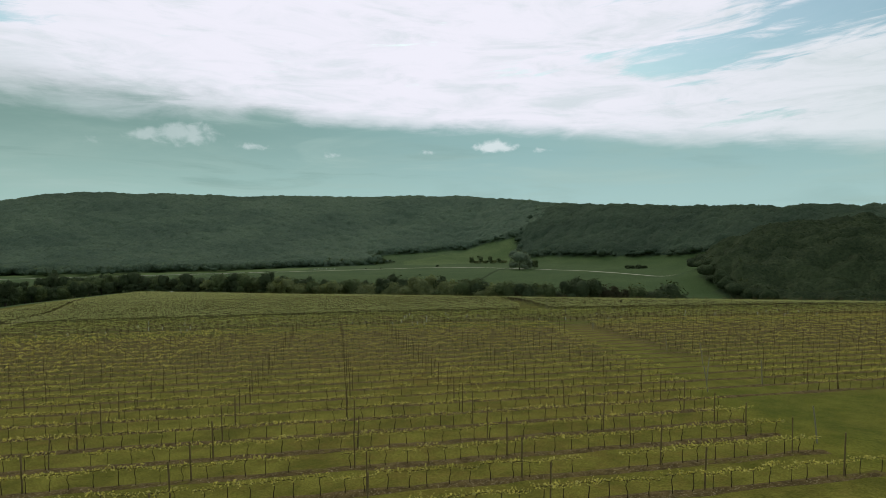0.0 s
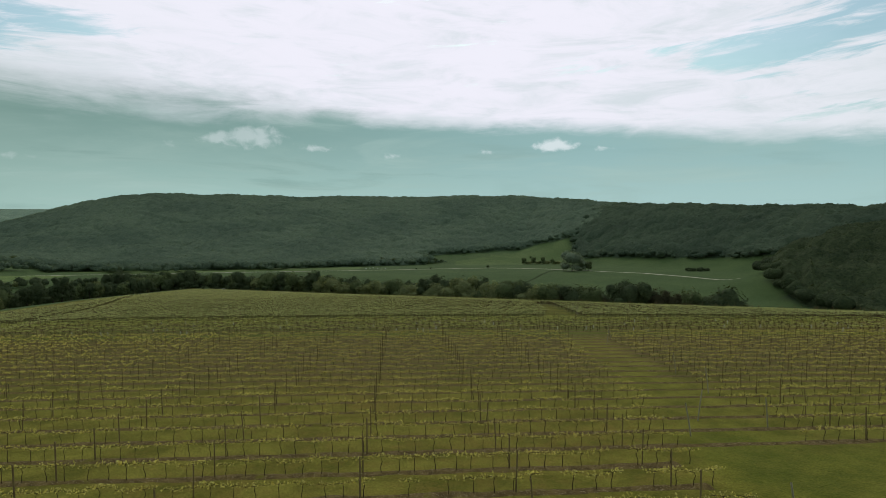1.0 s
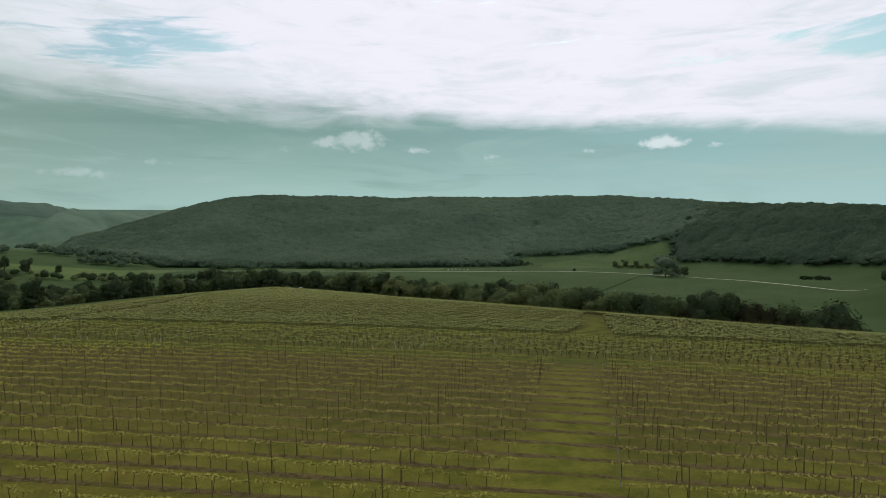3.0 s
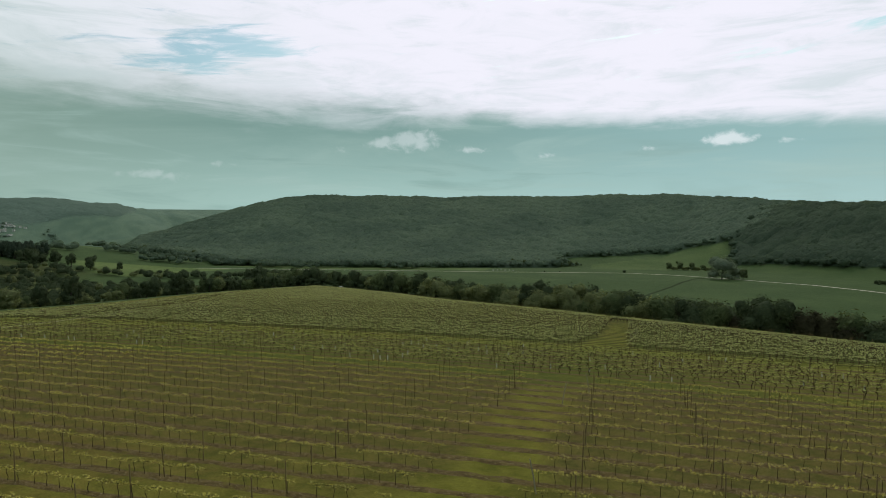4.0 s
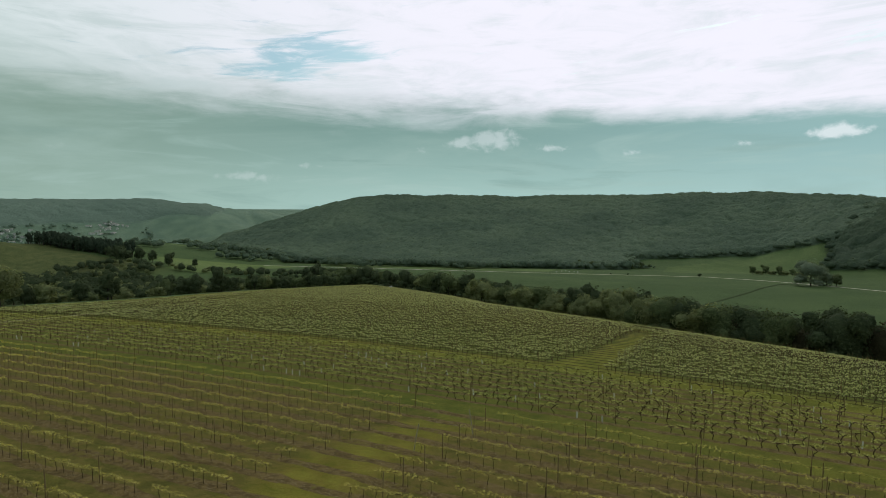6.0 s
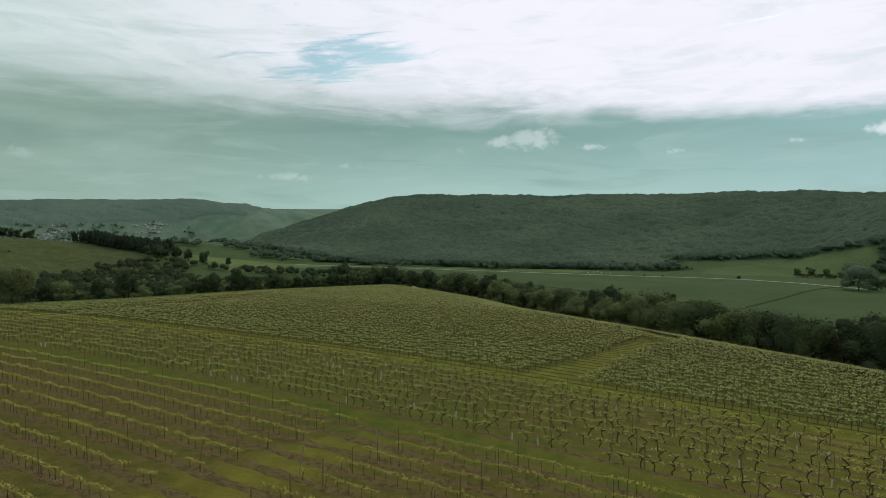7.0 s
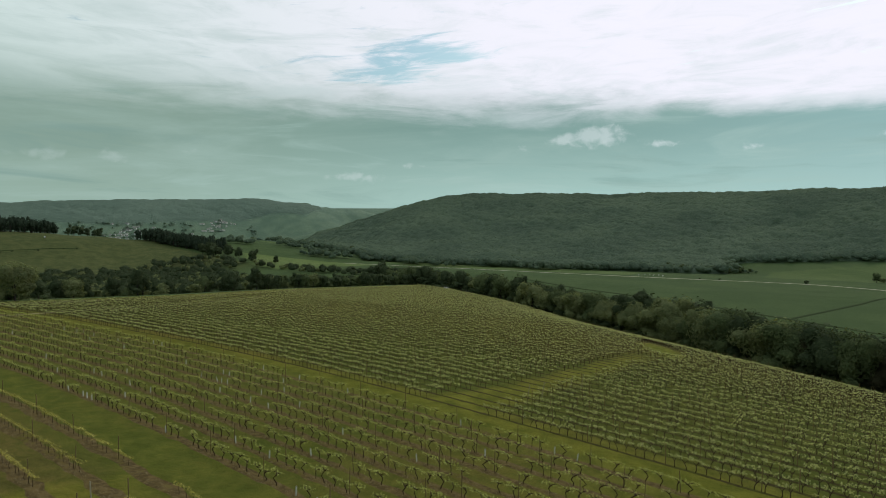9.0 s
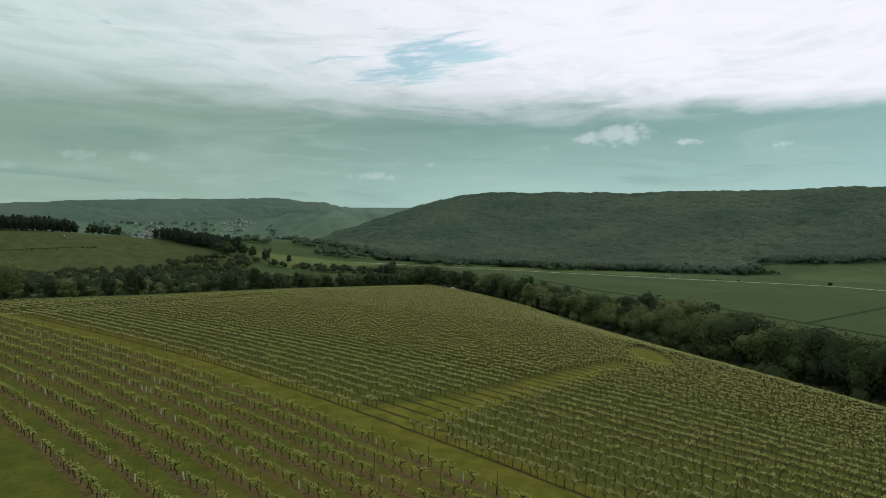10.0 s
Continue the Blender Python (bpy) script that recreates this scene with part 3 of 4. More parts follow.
def wood(name, label, poly, keep, mat, cell, step, h, relief, spread, size, front, slope=1.0):
    """Closed forest canopy: a skin of rounded crowns with leaf clumps standing on it, and its foot at the edge."""
    lo, hi = np.min(poly, 0), np.max(poly, 0)
    gx, gy = np.meshgrid(np.arange(lo[0] - cell, hi[0] + cell, cell), np.arange(lo[1] - cell, hi[1] + cell, cell))

    def top(x, y, rim):
        tall = h * (0.86 + 0.22 * np.sin(x * 0.031 + 2 * np.sin(y * 0.023)) * np.sin(y * 0.037 + 1.3 * np.sin(x * 0.019)))
        lift = tall - relief + relief * crowns(x, y, step) + 0.35 * relief * crowns(x + 40, y + 17, step * 0.42)
        return height(x, y) + lift * np.clip(rim, 0, 1) ** 0.4 - 0.6

    x, y = gx.ravel(), gy.ravel()
    x, y = x + (jitter(x, y, 5) - 0.5) * cell * 0.5, y + (jitter(x, y, 6) - 0.5) * cell * 0.5
    ok = inside(x, y, poly) & keep(x, y)
    rim = np.zeros(len(x))
    rim[ok] = edge_distance(x[ok], y[ok], poly) / slope / (4.0 + 5.0 * jitter(np.floor(x[ok] / step), np.floor(y[ok] / step), 4))
    z = np.where(ok, 0.0, height(x, y) - 0.6)
    z[ok] = top(x[ok], y[ok], rim[ok])
    n = gx.shape[1]
    i = np.arange((gx.shape[0] - 1) * n).reshape(-1, n)[:, :-1].ravel()
    q = np.stack([i, i + 1, i + n + 1, i + n], 1)
    q = q[ok[q].any(1)]
    used, flat = np.unique(q, return_inverse=True)
    skin = (np.stack([x, y, z], 1)[used], flat.reshape(-1, 4), 0)
    # leaf clumps
    c = np.nonzero(ok)[0]
    c = c[rng.integers(0, len(c), int(len(c) * cell * cell / spread))]
    lx, ly = x[c] + rng.uniform(-0.5, 0.5, len(c)) * cell, y[c] + rng.uniform(-0.5, 0.5, len(c)) * cell
    a, e = top(lx + 0.6, ly, rim[c]) - top(lx - 0.6, ly, rim[c]), top(lx, ly + 0.6, rim[c]) - top(lx, ly - 0.6, rim[c])
    u = np.stack([-a, -e, np.full(len(c), 1.2)], 1)
    u /= np.linalg.norm(u, axis=1)[:, None]
    lv, lq = leaves(np.stack([lx, ly, top(lx, ly, rim[c]) + rng.uniform(-0.3, 0.45, len(c)) * size], 1), size, rng, u, 0.88)
    pieces = [skin, (lv, lq, 0)]
    if front:
        # single crowns along the edge that is seen
        line = (poly * 2)[front[0]:front[1]]
        run = np.concatenate([[0], np.cumsum([math.dist(a, b) for a, b in zip(line, line[1:])])])
        t = np.arange(0, run[-1], step * 0.48)
        t = t + rng.uniform(-2, 2, len(t))
        ex = np.interp(t, run, [a[0] for a in line]) + rng.normal(0, 2.6, len(t))
        ey = np.interp(t, run, [a[1] for a in line]) + rng.normal(0, 2.6, len(t))
        trees = [leaf_cloud(step * 0.62, h, int(26 / size ** 1.5), size * 0.9, s_, 9, 5, 0.46, 0.84, 0.5) for s_ in range(7)]
        v, q, i = stamp(trees, rng.integers(0, 7, len(t)), np.stack([ex, ey, height(ex, ey) - 0.6], 1), rng.uniform(0, 6.28, len(t)), rng.uniform(0.45, 0.95, len(t)))
        pieces.append((v, q, 0))
    v, q, i = join(pieces)
    tagged(new(name, mesh(name, v, q, [mat], i, True)), label, "forest", kind="stuff")


def front_of(line, behind):
    def keep(x, y):
        d, _, side = along(x, y, line)
        return ~((side > 0) & (d > behind))
    return keep


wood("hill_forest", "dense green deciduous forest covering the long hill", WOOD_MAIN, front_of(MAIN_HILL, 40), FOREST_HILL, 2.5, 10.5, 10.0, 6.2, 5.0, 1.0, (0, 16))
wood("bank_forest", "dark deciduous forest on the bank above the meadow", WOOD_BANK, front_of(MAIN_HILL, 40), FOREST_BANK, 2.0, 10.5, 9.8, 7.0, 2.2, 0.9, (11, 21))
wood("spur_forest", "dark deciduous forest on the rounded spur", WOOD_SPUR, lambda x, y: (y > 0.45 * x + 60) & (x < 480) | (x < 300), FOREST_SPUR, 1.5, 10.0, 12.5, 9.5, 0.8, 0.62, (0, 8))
wood("far_forest", "forest in haze-tinted green on the hill above the village", WOOD_FAR, front_of(VILLAGE_HILL[::-1], 4000), FOREST_FAR, 5.0, 17.0, 8.0, 5.0, 200.0, 1.4, None, 5.0)


# ---- trees of the hedgerow and the gully ----
def tree_meshes(seed, h, r, leaf, n, mat, low=0.12, limbs=6):
    g = np.random.default_rng(seed)
    pieces = []
    pts = [(0, 0, -0.6), (g.normal() * 0.1, g.normal() * 0.1, h * 0.2), (g.normal() * 0.3, g.normal() * 0.3, h * 0.5), (g.normal() * 0.5, g.normal() * 0.5, h * 0.85)]
    pieces.append((*tube(pts, (0.03 * h, 0.022 * h, 0.015 * h, 0.004 * h), 6), 0))
    blobs = [(0, 0, h * 0.56, r * 0.85, h * 0.42)]
    for i in range(limbs):
        w = 2 * math.pi * (i + g.uniform(-0.3, 0.3)) / limbs
        z0, z1 = h * g.uniform(0.12, 0.4), h * g.uniform(0.3, 0.82)
        d = r * g.uniform(0.45, 0.85)
        end = (d * math.cos(w), d * math.sin(w), z1)
        pieces.append((*tube([(0, 0, z0), (end[0] * 0.5, end[1] * 0.5, (z0 + z1) / 2), end], (0.012 * h, 0.008 * h, 0.003 * h), 5), 0))
        blobs.append((*end, r * g.uniform(0.32, 0.55), h * g.uniform(0.13, 0.24)))
    for i in range(limbs // 2 + 2):
        w = g.uniform(0, 6.28)
        d = r * g.uniform(0.4, 0.8)
        blobs.append((d * math.cos(w), d * math.sin(w), h * g.uniform(low + 0.08, 0.35), r * g.uniform(0.3, 0.5), h * g.uniform(0.10, 0.18)))
    wts = np.array([b[3] ** 2 for b in blobs])
    pick = g.choice(len(blobs), n, p=wts / wts.sum())
    B = np.array(blobs)[pick]
    d = g.normal(size=(n, 3))
    d /= np.linalg.norm(d, axis=1)[:, None]
    k = g.uniform(0.74, 1.07, n)
    c = B[:, :3] + d * np.stack([B[:, 3], B[:, 3], B[:, 4]], 1) * k[:, None]
    c[:, 2] = np.maximum(c[:, 2], h * low * g.uniform(0.3, 1, n))
    up = d + (0, 0, 0.25)
    leafage = [(*leaves(c, leaf, g, up / np.linalg.norm(up, axis=1)[:, None], 0.75), 0)]
    # dense inner foliage of each bough
    for b in blobs:
        v, q = lobed(b[3] * 0.80, b[4] * 1.6, 9 if limbs > 4 else 7, 5 if limbs > 4 else 4, g, low=0.08, lobes=5, rough=0.07)
        leafage.append((v + (b[0], b[1], b[2] - b[4] * 0.80), q, 0))
    lv, lq, _ = join(leafage)
    lv[:, 2] = np.maximum(lv[:, 2], h * low * 0.3)
    tv, tq, ti = join(pieces)
    return mesh("trunk", tv, tq, [BARK], smooth=True), mesh("crown", lv, lq, [mat], smooth=True)


KINDS = {
    "dark": ("tree", "tree", "dark green broadleaf tree among its neighbours", (12.5, 4.3, TREE_DARK), {}),
    "mid": ("tree", "tree", "green broadleaf tree among its neighbours", (11.5, 4.6, TREE_MID), {}),
    "pale": ("tree", "tree", "pale grey-green willow with a round crown", (10.5, 4.8, TREE_PALE), {"low": 0.05}),
    "red": ("tree", "tree", "dark reddish-leaved tree in the hedgerow", (13.0, 3.6, TREE_RED), {}),
    "shrub": ("shrub", "shrub", "low dark green shrub at the field edge", (4.5, 3.0, TREE_DARK), {"low": 0.02}),
    "palebush": ("shrub", "shrub", "pale green bushy shrub in the gully", (6.5, 4.0, TREE_PALE), {"low": 0.02}),
    "round": ("tree", "tree", "large round grey-green tree in the meadow", (13.5, 8.8, TREE_GREY), {"low": -0.08}),
    "pine": ("pine_tree", "tree", "dark pine tree at the edge of the sloping field", (13.0, 3.3, PINE), {"low": 0.03}),
}
LEAF_COUNT = {"shrub": 700, "palebush": 900, "pine": 800, "round": 3200}
MESHES = {k: [tree_meshes(s, a[0], a[1], 0.24, LEAF_COUNT.get(k, 2400) * 2, a[2], **kw) for s in range(4)] for k, (_, _, _, a, kw) in KINDS.items()}
FAR_MESHES = {k: [tree_meshes(s, a[0], a[1], 0.42, LEAF_COUNT.get(k, 1600) // 2, a[2], limbs=4, **kw) for s in range(4)] for k, (_, _, _, a, kw) in KINDS.items()}
trng = np.random.default_rng(11)


def plant(key, x, y, s=1.0, group="", label="", far=False, fine=False):
    name, category, text, _, _ = KINDS[key]
    e = new(name)
    trunk, leafage = (MESHES if fine or not far and math.hypot(x - 40, y - 40) < 265 and x > -35 else FAR_MESHES)[key][int(trng.integers(0, 4))]
    part("trunk", trunk, e)
    part("crown", leafage, e)
    e.matrix_basis = Matrix.LocRotScale((x, y, ground_z(x, y)), Euler((0, 0, trng.uniform(0, 6.28))), (s, s, s * trng.uniform(0.9, 1.12)))
    return tagged(e, label or text, category, group)


# hedgerow along the lower edge of the vineyard
HEDGE = [(-190, 378), (-128, 354), (-100, 345), (-33, 303), (0, 283), (27, 262), (73, 228), (110, 203), (127, 191)]
seg = np.concatenate([[0], np.cumsum([math.dist(a, b) for a, b in zip(HEDGE, HEDGE[1:])])])
s, behind = 0.0, []
while s < seg[-1]:
    hx, hy = np.interp(s, seg, [p[0] for p in HEDGE]), np.interp(s, seg, [p[1] for p in HEDGE])
    for back in (0, 7, 13):
        key = trng.choice(["dark", "mid", "mid", "dark", "pale", "red"], p=[0.30, 0.26, 0.2, 0.1, 0.11, 0.03])
        if -30 < hx < 48 and back == 0 and trng.uniform() < 0.6:
            key = "pale"
        if hx > 70:
            key = trng.choice(["dark", "red", "mid"], p=[0.62, 0.18, 0.2])
        sc = trng.uniform(0.9, 1.2) * (0.9 if back == 13 else 1) * np.interp(hx, [-100, 0, 40, 85], [0.9, 1.08, 1.3, 1.4])
        if back == 13:
            behind.append((hx + 7.8 + trng.uniform(-2, 2), hy + 10.4 + trng.uniform(-2, 2), sc))
            continue
        plant(key, hx + back * 0.6 + trng.uniform(-1.5, 1.5), hy + back * 0.8 + trng.uniform(-1.5, 1.5), sc * (0.8 if key == "red" else 1), "hedgerow trees", far=back > 5)
    if trng.uniform() < 0.5:
        plant("shrub", hx - 2.5, hy - 3.5, trng.uniform(0.5, 0.9), "hedgerow shrubs")
    s += 6.2


def thicket(name, label, pts, r, h, n, size, mat):
    """Trees behind the front ones, joined."""
    p = np.array(pts)
    v, q, i = stamp([leaf_cloud(r, h, n, size, s_, 9, 5, core=0.8) for s_ in range(7)], trng.integers(0, 7, len(p)), np.c_[p[:, :2], height(p[:, 0], p[:, 1]) - 0.3], trng.uniform(0, 6.28, len(p)), p[:, 2])
    tagged(new(name, mesh(name, v, q, [mat], i, True)), label, "thicket", kind="stuff")


thicket("hedgerow_thicket", "dark green trees along the back of the hedgerow", behind, 5.0, 11.0, 150, 0.55, TREE_DARK)

# wooded gully beside the vineyard: the near trees singly, the thicket behind as one
GULLY = [(-108, 125), (-114, 200), (-128, 280), (-138, 350), (-150, 395), (-260, 415), (-385, 395), (-400, 340), (-388, 280), (-380, 225), (-372, 150), (-300, 60), (-200, 70), (-150, 100)]
CLEARING = [(-200, 335), (-185, 385), (-340, 390), (-320, 345)]
gx, gy = scatter(GULLY, 7.6, lambda x, y: ~inside(x, y, CLEARING))
depth = np.array([min(math.dist((x, y), p) for p in [(LEFT_EDGE(q), q) for q in range(90, 400, 6)]) for x, y in zip(gx, gy)])
order = np.argsort(depth)
for n, j in enumerate(order[:150]):
    x, y = gx[j], gy[j]
    front = depth[j] < 26
    if math.dist((x, y), (-98.2, 118.6)) < 11 or x > LEFT_EDGE(y) - 4:
        continue
    key = trng.choice(["dark", "mid", "pale", "palebush", "shrub"], p=[0.3, 0.2, 0.12, 0.28, 0.1] if front and 133 < y < 192 else [0.5, 0.24, 0.04, 0.1, 0.12])
    plant(key, x, y, trng.uniform(0.45, 0.72), "gully trees")
far = order[150:]
cs = [leaf_cloud(4.6, 7.6, 90, 0.55, s, 8, 4, core=0.8) for s in range(7)]
for pick, mat, name, label in ((0, TREE_DARK, "gully_thicket", "dark green thicket filling the gully"), (1, TREE_PALE, "gully_scrub", "pale green scrub among the gully trees")):
    sel = far[(trng.uniform(size=len(far)) < 0.3) == bool(pick)] if pick == 0 else sel_rest
    if pick == 0:
        sel_rest = np.setdiff1d(far, sel)
    v, q, i = stamp(cs, trng.integers(0, 7, len(sel)), np.stack([gx[sel], gy[sel], height(gx[sel], gy[sel]) - 0.4], 1), trng.uniform(0, 6.28, len(sel)),
                    trng.uniform(0.5, 0.9, len(sel)) * (1 - 0.2 * pick))
    tagged(new(name, mesh(name, v, q, [mat], i, True)), label, "thicket", kind="stuff")
plant("pale", -98.2, 118.6, 0.88, fine=True, label="tall pale green tree above the vineyard edge")

# pines and clumps round the sloping field
for j in range(170):
    plant("pine", -538 - 4.5 * (j % 4) + trng.uniform(-2, 2), 110 + 215 * j / 169 + trng.uniform(-2, 2), trng.uniform(0.85, 1.2), "pines above the field", far=True)
for j in range(6):
    plant("dark", -533 + trng.uniform(-5, 5), 334 + 5.5 * j, trng.uniform(0.6, 0.85), "trees above the field")
for j in range(100):
    a = j / 99
    plant("pine", -512 + 92 * a + trng.uniform(-3, 3), 390 + 18 * a + 6 * (j % 4) + trng.uniform(-2, 2), trng.uniform(0.8, 1.05) * (1 + 0.12 * a), "pines below the field")
for j in range(9):
    plant("dark", -404 + trng.uniform(-12, 12), 402 + trng.uniform(-8, 12), trng.uniform(0.8, 1.05), "clump at the field corner")
for x, y, sc in ((-372, 405, 0.9), (-360, 412, 0.95), (-350, 402, 0.8), (-338, 420, 0.6)):
    plant("dark", x, y, sc, "clump below the field corner")

# single bushes of the valley
plant("palebush", 178, 191, 0.8, "meadow bushes", far=True)
plant("palebush", 184, 188, 0.65, "meadow bushes", far=True)
plant("round", 149, 466, 1.25, label="large round grey-green tree beside the gravel track")
plant("round", 161, 477, 0.78, "meadow trees")
plant("mid", 166, 474, 0.75, "meadow bushes")
for j in range(12):
    plant("palebush" if j % 3 else "mid", 136 + 3.4 * j, 601 - 0.5 * j + trng.uniform(-1.5, 1.5), trng.uniform(0.5, 0.75), "hedge in the meadow")
for j in range(7):
    plant("shrub", 243 + 3.0 * j, 449 + trng.uniform(-2, 2), trng.uniform(0.6, 0.95), "meadow bushes")
for x, y, sc in ((141, 194, 0.95), (150, 197, 1.15), (160, 201, 0.8), (164, 203, 0.9), (134, 189, 0.7), (87, 541, 0.55), (30, 533, 0.3), (16, 532, 0.3)):
    plant("shrub", x, y, sc, "meadow bushes")
for j in range(16):
    plant("mid", -30 + 5.2 * j + trng.uniform(-2, 2), 612 + 2.2 * j + trng.uniform(-4, 4), trng.uniform(0.5, 0.8) * (1 - 0.02 * j), "hedge below the forest")
belt = [(-100 + 150 * a + trng.uniform(-3, 3), 582 + 64 * a ** 0.8 + trng.uniform(-5, 5), trng.uniform(0.5, 0.95) * (1 - 0.5 * sstep(0.7, 1, a))) for a in np.linspace(0, 1, 90)]
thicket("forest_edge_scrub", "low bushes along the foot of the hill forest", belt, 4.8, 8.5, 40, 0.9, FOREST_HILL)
# loose scrub and copses that run out from the foot of the hill into the valley
foot = [(-640, 745), (-600, 700), (-480, 622), (-330, 577), (-200, 570), (-97, 586)]
fs = np.concatenate([[0], np.cumsum([math.dist(a, b) for a, b in zip(foot, foot[1:])])])
fu = trng.uniform(0, fs[-1], 420)
out = np.abs(trng.normal(0, 15, 420)) * (0.35 + 0.9 * (np.sin(fu * 0.045) > -0.2))
scrub = [(np.interp(u, fs, [p[0] for p in foot]) - 0.35 * o, np.interp(u, fs, [p[1] for p in foot]) - o, trng.uniform(0.55, 1.05)) for u, o in zip(fu, out)]
thicket("foot_scrub", "uneven bushes and small trees at the foot of the hill", scrub, 5.0, 8.5, 40, 0.9, FOREST_HILL)
for j in range(12):
    a = j / 11
    plant("shrub", -475 + 8 * a + trng.uniform(-1, 1), 226 + 82 * a ** 1.4, trng.uniform(0.14, 0.3), "shrubs across the sloping field", far=True)
VALLEY = [(-480, 470), (-390, 490), (-335, 535), (-260, 550), (-330, 590), (-480, 640), (-640, 750), (-720, 690), (-560, 540)]
copse = []
while len(copse) < 240:
    x, y = trng.uniform(-720, -260), trng.uniform(470, 750)
    if inside(x, y, VALLEY) and math.sin(x * 0.05 + y * 0.021) * math.sin(y * 0.06 - x * 0.013) > 0.32:
        copse.append((x, y, trng.uniform(0.5, 1.05)))
thicket("valley_copses", "haze-tinted green copses across the valley floor", copse, 5.2, 8.5, 40, 0.9, FOREST_HILL)
for j in range(26):
    x, y = trng.uniform(-700, -380), trng.uniform(500, 640)
    if -0.28 * (x + 380) + 520 < y < -0.55 * (x + 380) + 600:
        plant(trng.choice(["mid", "pale"]), x, y, trng.uniform(0.5, 0.9), "valley trees")


# ---- vineyard ----
def vine_a(seed, n=44, size=0.038, sides=4):
    """Young trained vine: thin bent stem, two canes along the wire, small fresh leaves."""
    g = np.random.default_rng(100 + seed)
    k = g.normal(0, 0.035, 6)
    stem = tube([(0, 0, -0.05), (k[0], k[1] * 0.5, 0.22), (k[2], k[3] * 0.5, 0.45), (k[4] * 0.6, 0, 0.62)], (0.019, 0.015, 0.013, 0.012), sides)
    canes = []
    for sgn in (-1, 1):
        L = g.uniform(0.30, 0.40) * sgn
        canes.append(tube([(k[4] * 0.6, 0, 0.61), (L * 0.4, k[5] * 0.3, 0.655), (L, 0, 0.62 + g.uniform(-0.03, 0.03))], (0.011, 0.009, 0.006), sides))
    c = np.stack([g.uniform(-0.42, 0.42, n), g.normal(0, 0.06, n), 0.665 + g.normal(0, 0.05, n)], 1)
    return stem, canes, leaves(c, size, g)


def vine_b(seed, n=34):
    """Old vine: thick crooked trunk with a knotted head and short arms."""
    g = np.random.default_rng(200 + seed)
    k = g.normal(0, 0.055, 8)
    top = 0.62 + g.uniform(-0.08, 0.12)
    stem = tube([(0, 0, -0.05), (k[0], k[1], 0.2), (k[2] * 1.4, k[3], 0.42), (k[4] * 1.6, k[5], top)], (0.042, 0.032, 0.032, 0.042), 4)
    arms = []
    for sgn in (-1, 1):
        L = g.uniform(0.14, 0.34) * sgn
        arms.append(tube([(k[4] * 1.6, k[5], top - 0.03), (k[4] * 1.6 + L * 0.5, k[6], top + 0.08), (k[4] * 1.6 + L, k[7] * 0.5, top + 0.10)], (0.045, 0.03, 0.018), 4))
    c = np.stack([g.uniform(-0.55, 0.55, n), g.normal(0, 0.11, n), top + 0.10 + g.normal(0, 0.06, n)], 1)
    return stem, arms, leaves(c, 0.054, g)


def vine_c(seed, n=28, size=0.066, sides=4):
    """Forked vine: a stem that splits into two rising arms under a flat leafy top."""
    g = np.random.default_rng(300 + seed)
    k = g.normal(0, 0.05, 6)
    stem = tube([(0, 0, -0.05), (k[0], k[1], 0.25), (k[2], k[3], 0.5)], (0.036, 0.03, 0.032), sides)
    arms, tips = [], []
    for sgn in (-1, 1):
        L = g.uniform(0.14, 0.28) * sgn
        tips.append(k[2] + L)
        arms.append(tube([(k[2], k[3], 0.47 + g.uniform(-0.05, 0.05)), (k[2] + L * 0.55, k[4], 0.66), (k[2] + L, k[5], 0.86)], (0.027, 0.021, 0.012), sides))
    c = np.stack([g.choice(tips, n) + g.normal(0, 0.11, n), g.normal(0, 0.10, n), 0.88 + g.normal(0, 0.06, n)], 1)
    if sides == 3:
        stem = tube([(0, 0, -0.05), (k[2], k[3], 0.5)], (0.05, 0.045), 3)
        arms = [tube([(k[2], k[3], 0.47), (k[2] + L, k[5], 0.86)], (0.04, 0.025), 3) for L in (-0.24, 0.24)]
    return stem, arms, leaves(c, size, g)


def whole(v):
    stem, arms, lv = v
    return join([(*stem, 0), *((*a, 0) for a in arms), (*lv, 1)])


def row_line(v0, x):
    """y of the row with row number coordinate v0 at x."""
    y = np.full(np.shape(x), v0, float)
    for _ in range(6):
        y = v0 - row_bend(x, y)
    return y


BLOCK_A = (16.55, 78.5)
BLOCK_B = (83.3, 103.5)
BLOCK_C = (108.0, 420.0)


def vineyard_ok(x, y):
    wy = np.interp(x, [-130, -100, -33, 27, 73, 130], [342, 334, 292, 250, 213, 175])
    return (x > LEFT_EDGE(y) + 2) & (y < wy) & ~(np.abs(x - track_x(y)) < 0.85)


def rows_of(block, gap, lo, hi, step):
    out = []
    v0 = block[0]
    while v0 < block[1]:
        x = np.arange(lo, hi, step)
        y = row_line(v0, x)
        out.append((v0, x, y))
        v0 += gap
    return out


vrng = np.random.default_rng(21)
vines = {"a": [], "b": [], "c": []}
posts, tubes, strips = [], [], {"a": [], "b": [], "c": []}


def off_lane(x, y):
    a, c = lane_sides(y)
    return (x < a) | (x > c)


def row_filter(key, x, y):
    ok = vineyard_ok(x, y)
    if key == "a":
        ok &= off_lane(x, y)
    if key == "c":
        ok &= (off_lane(x, y) | (y > 156)) & ~(clearing(x, y, 0.3) < 1)
    return ok


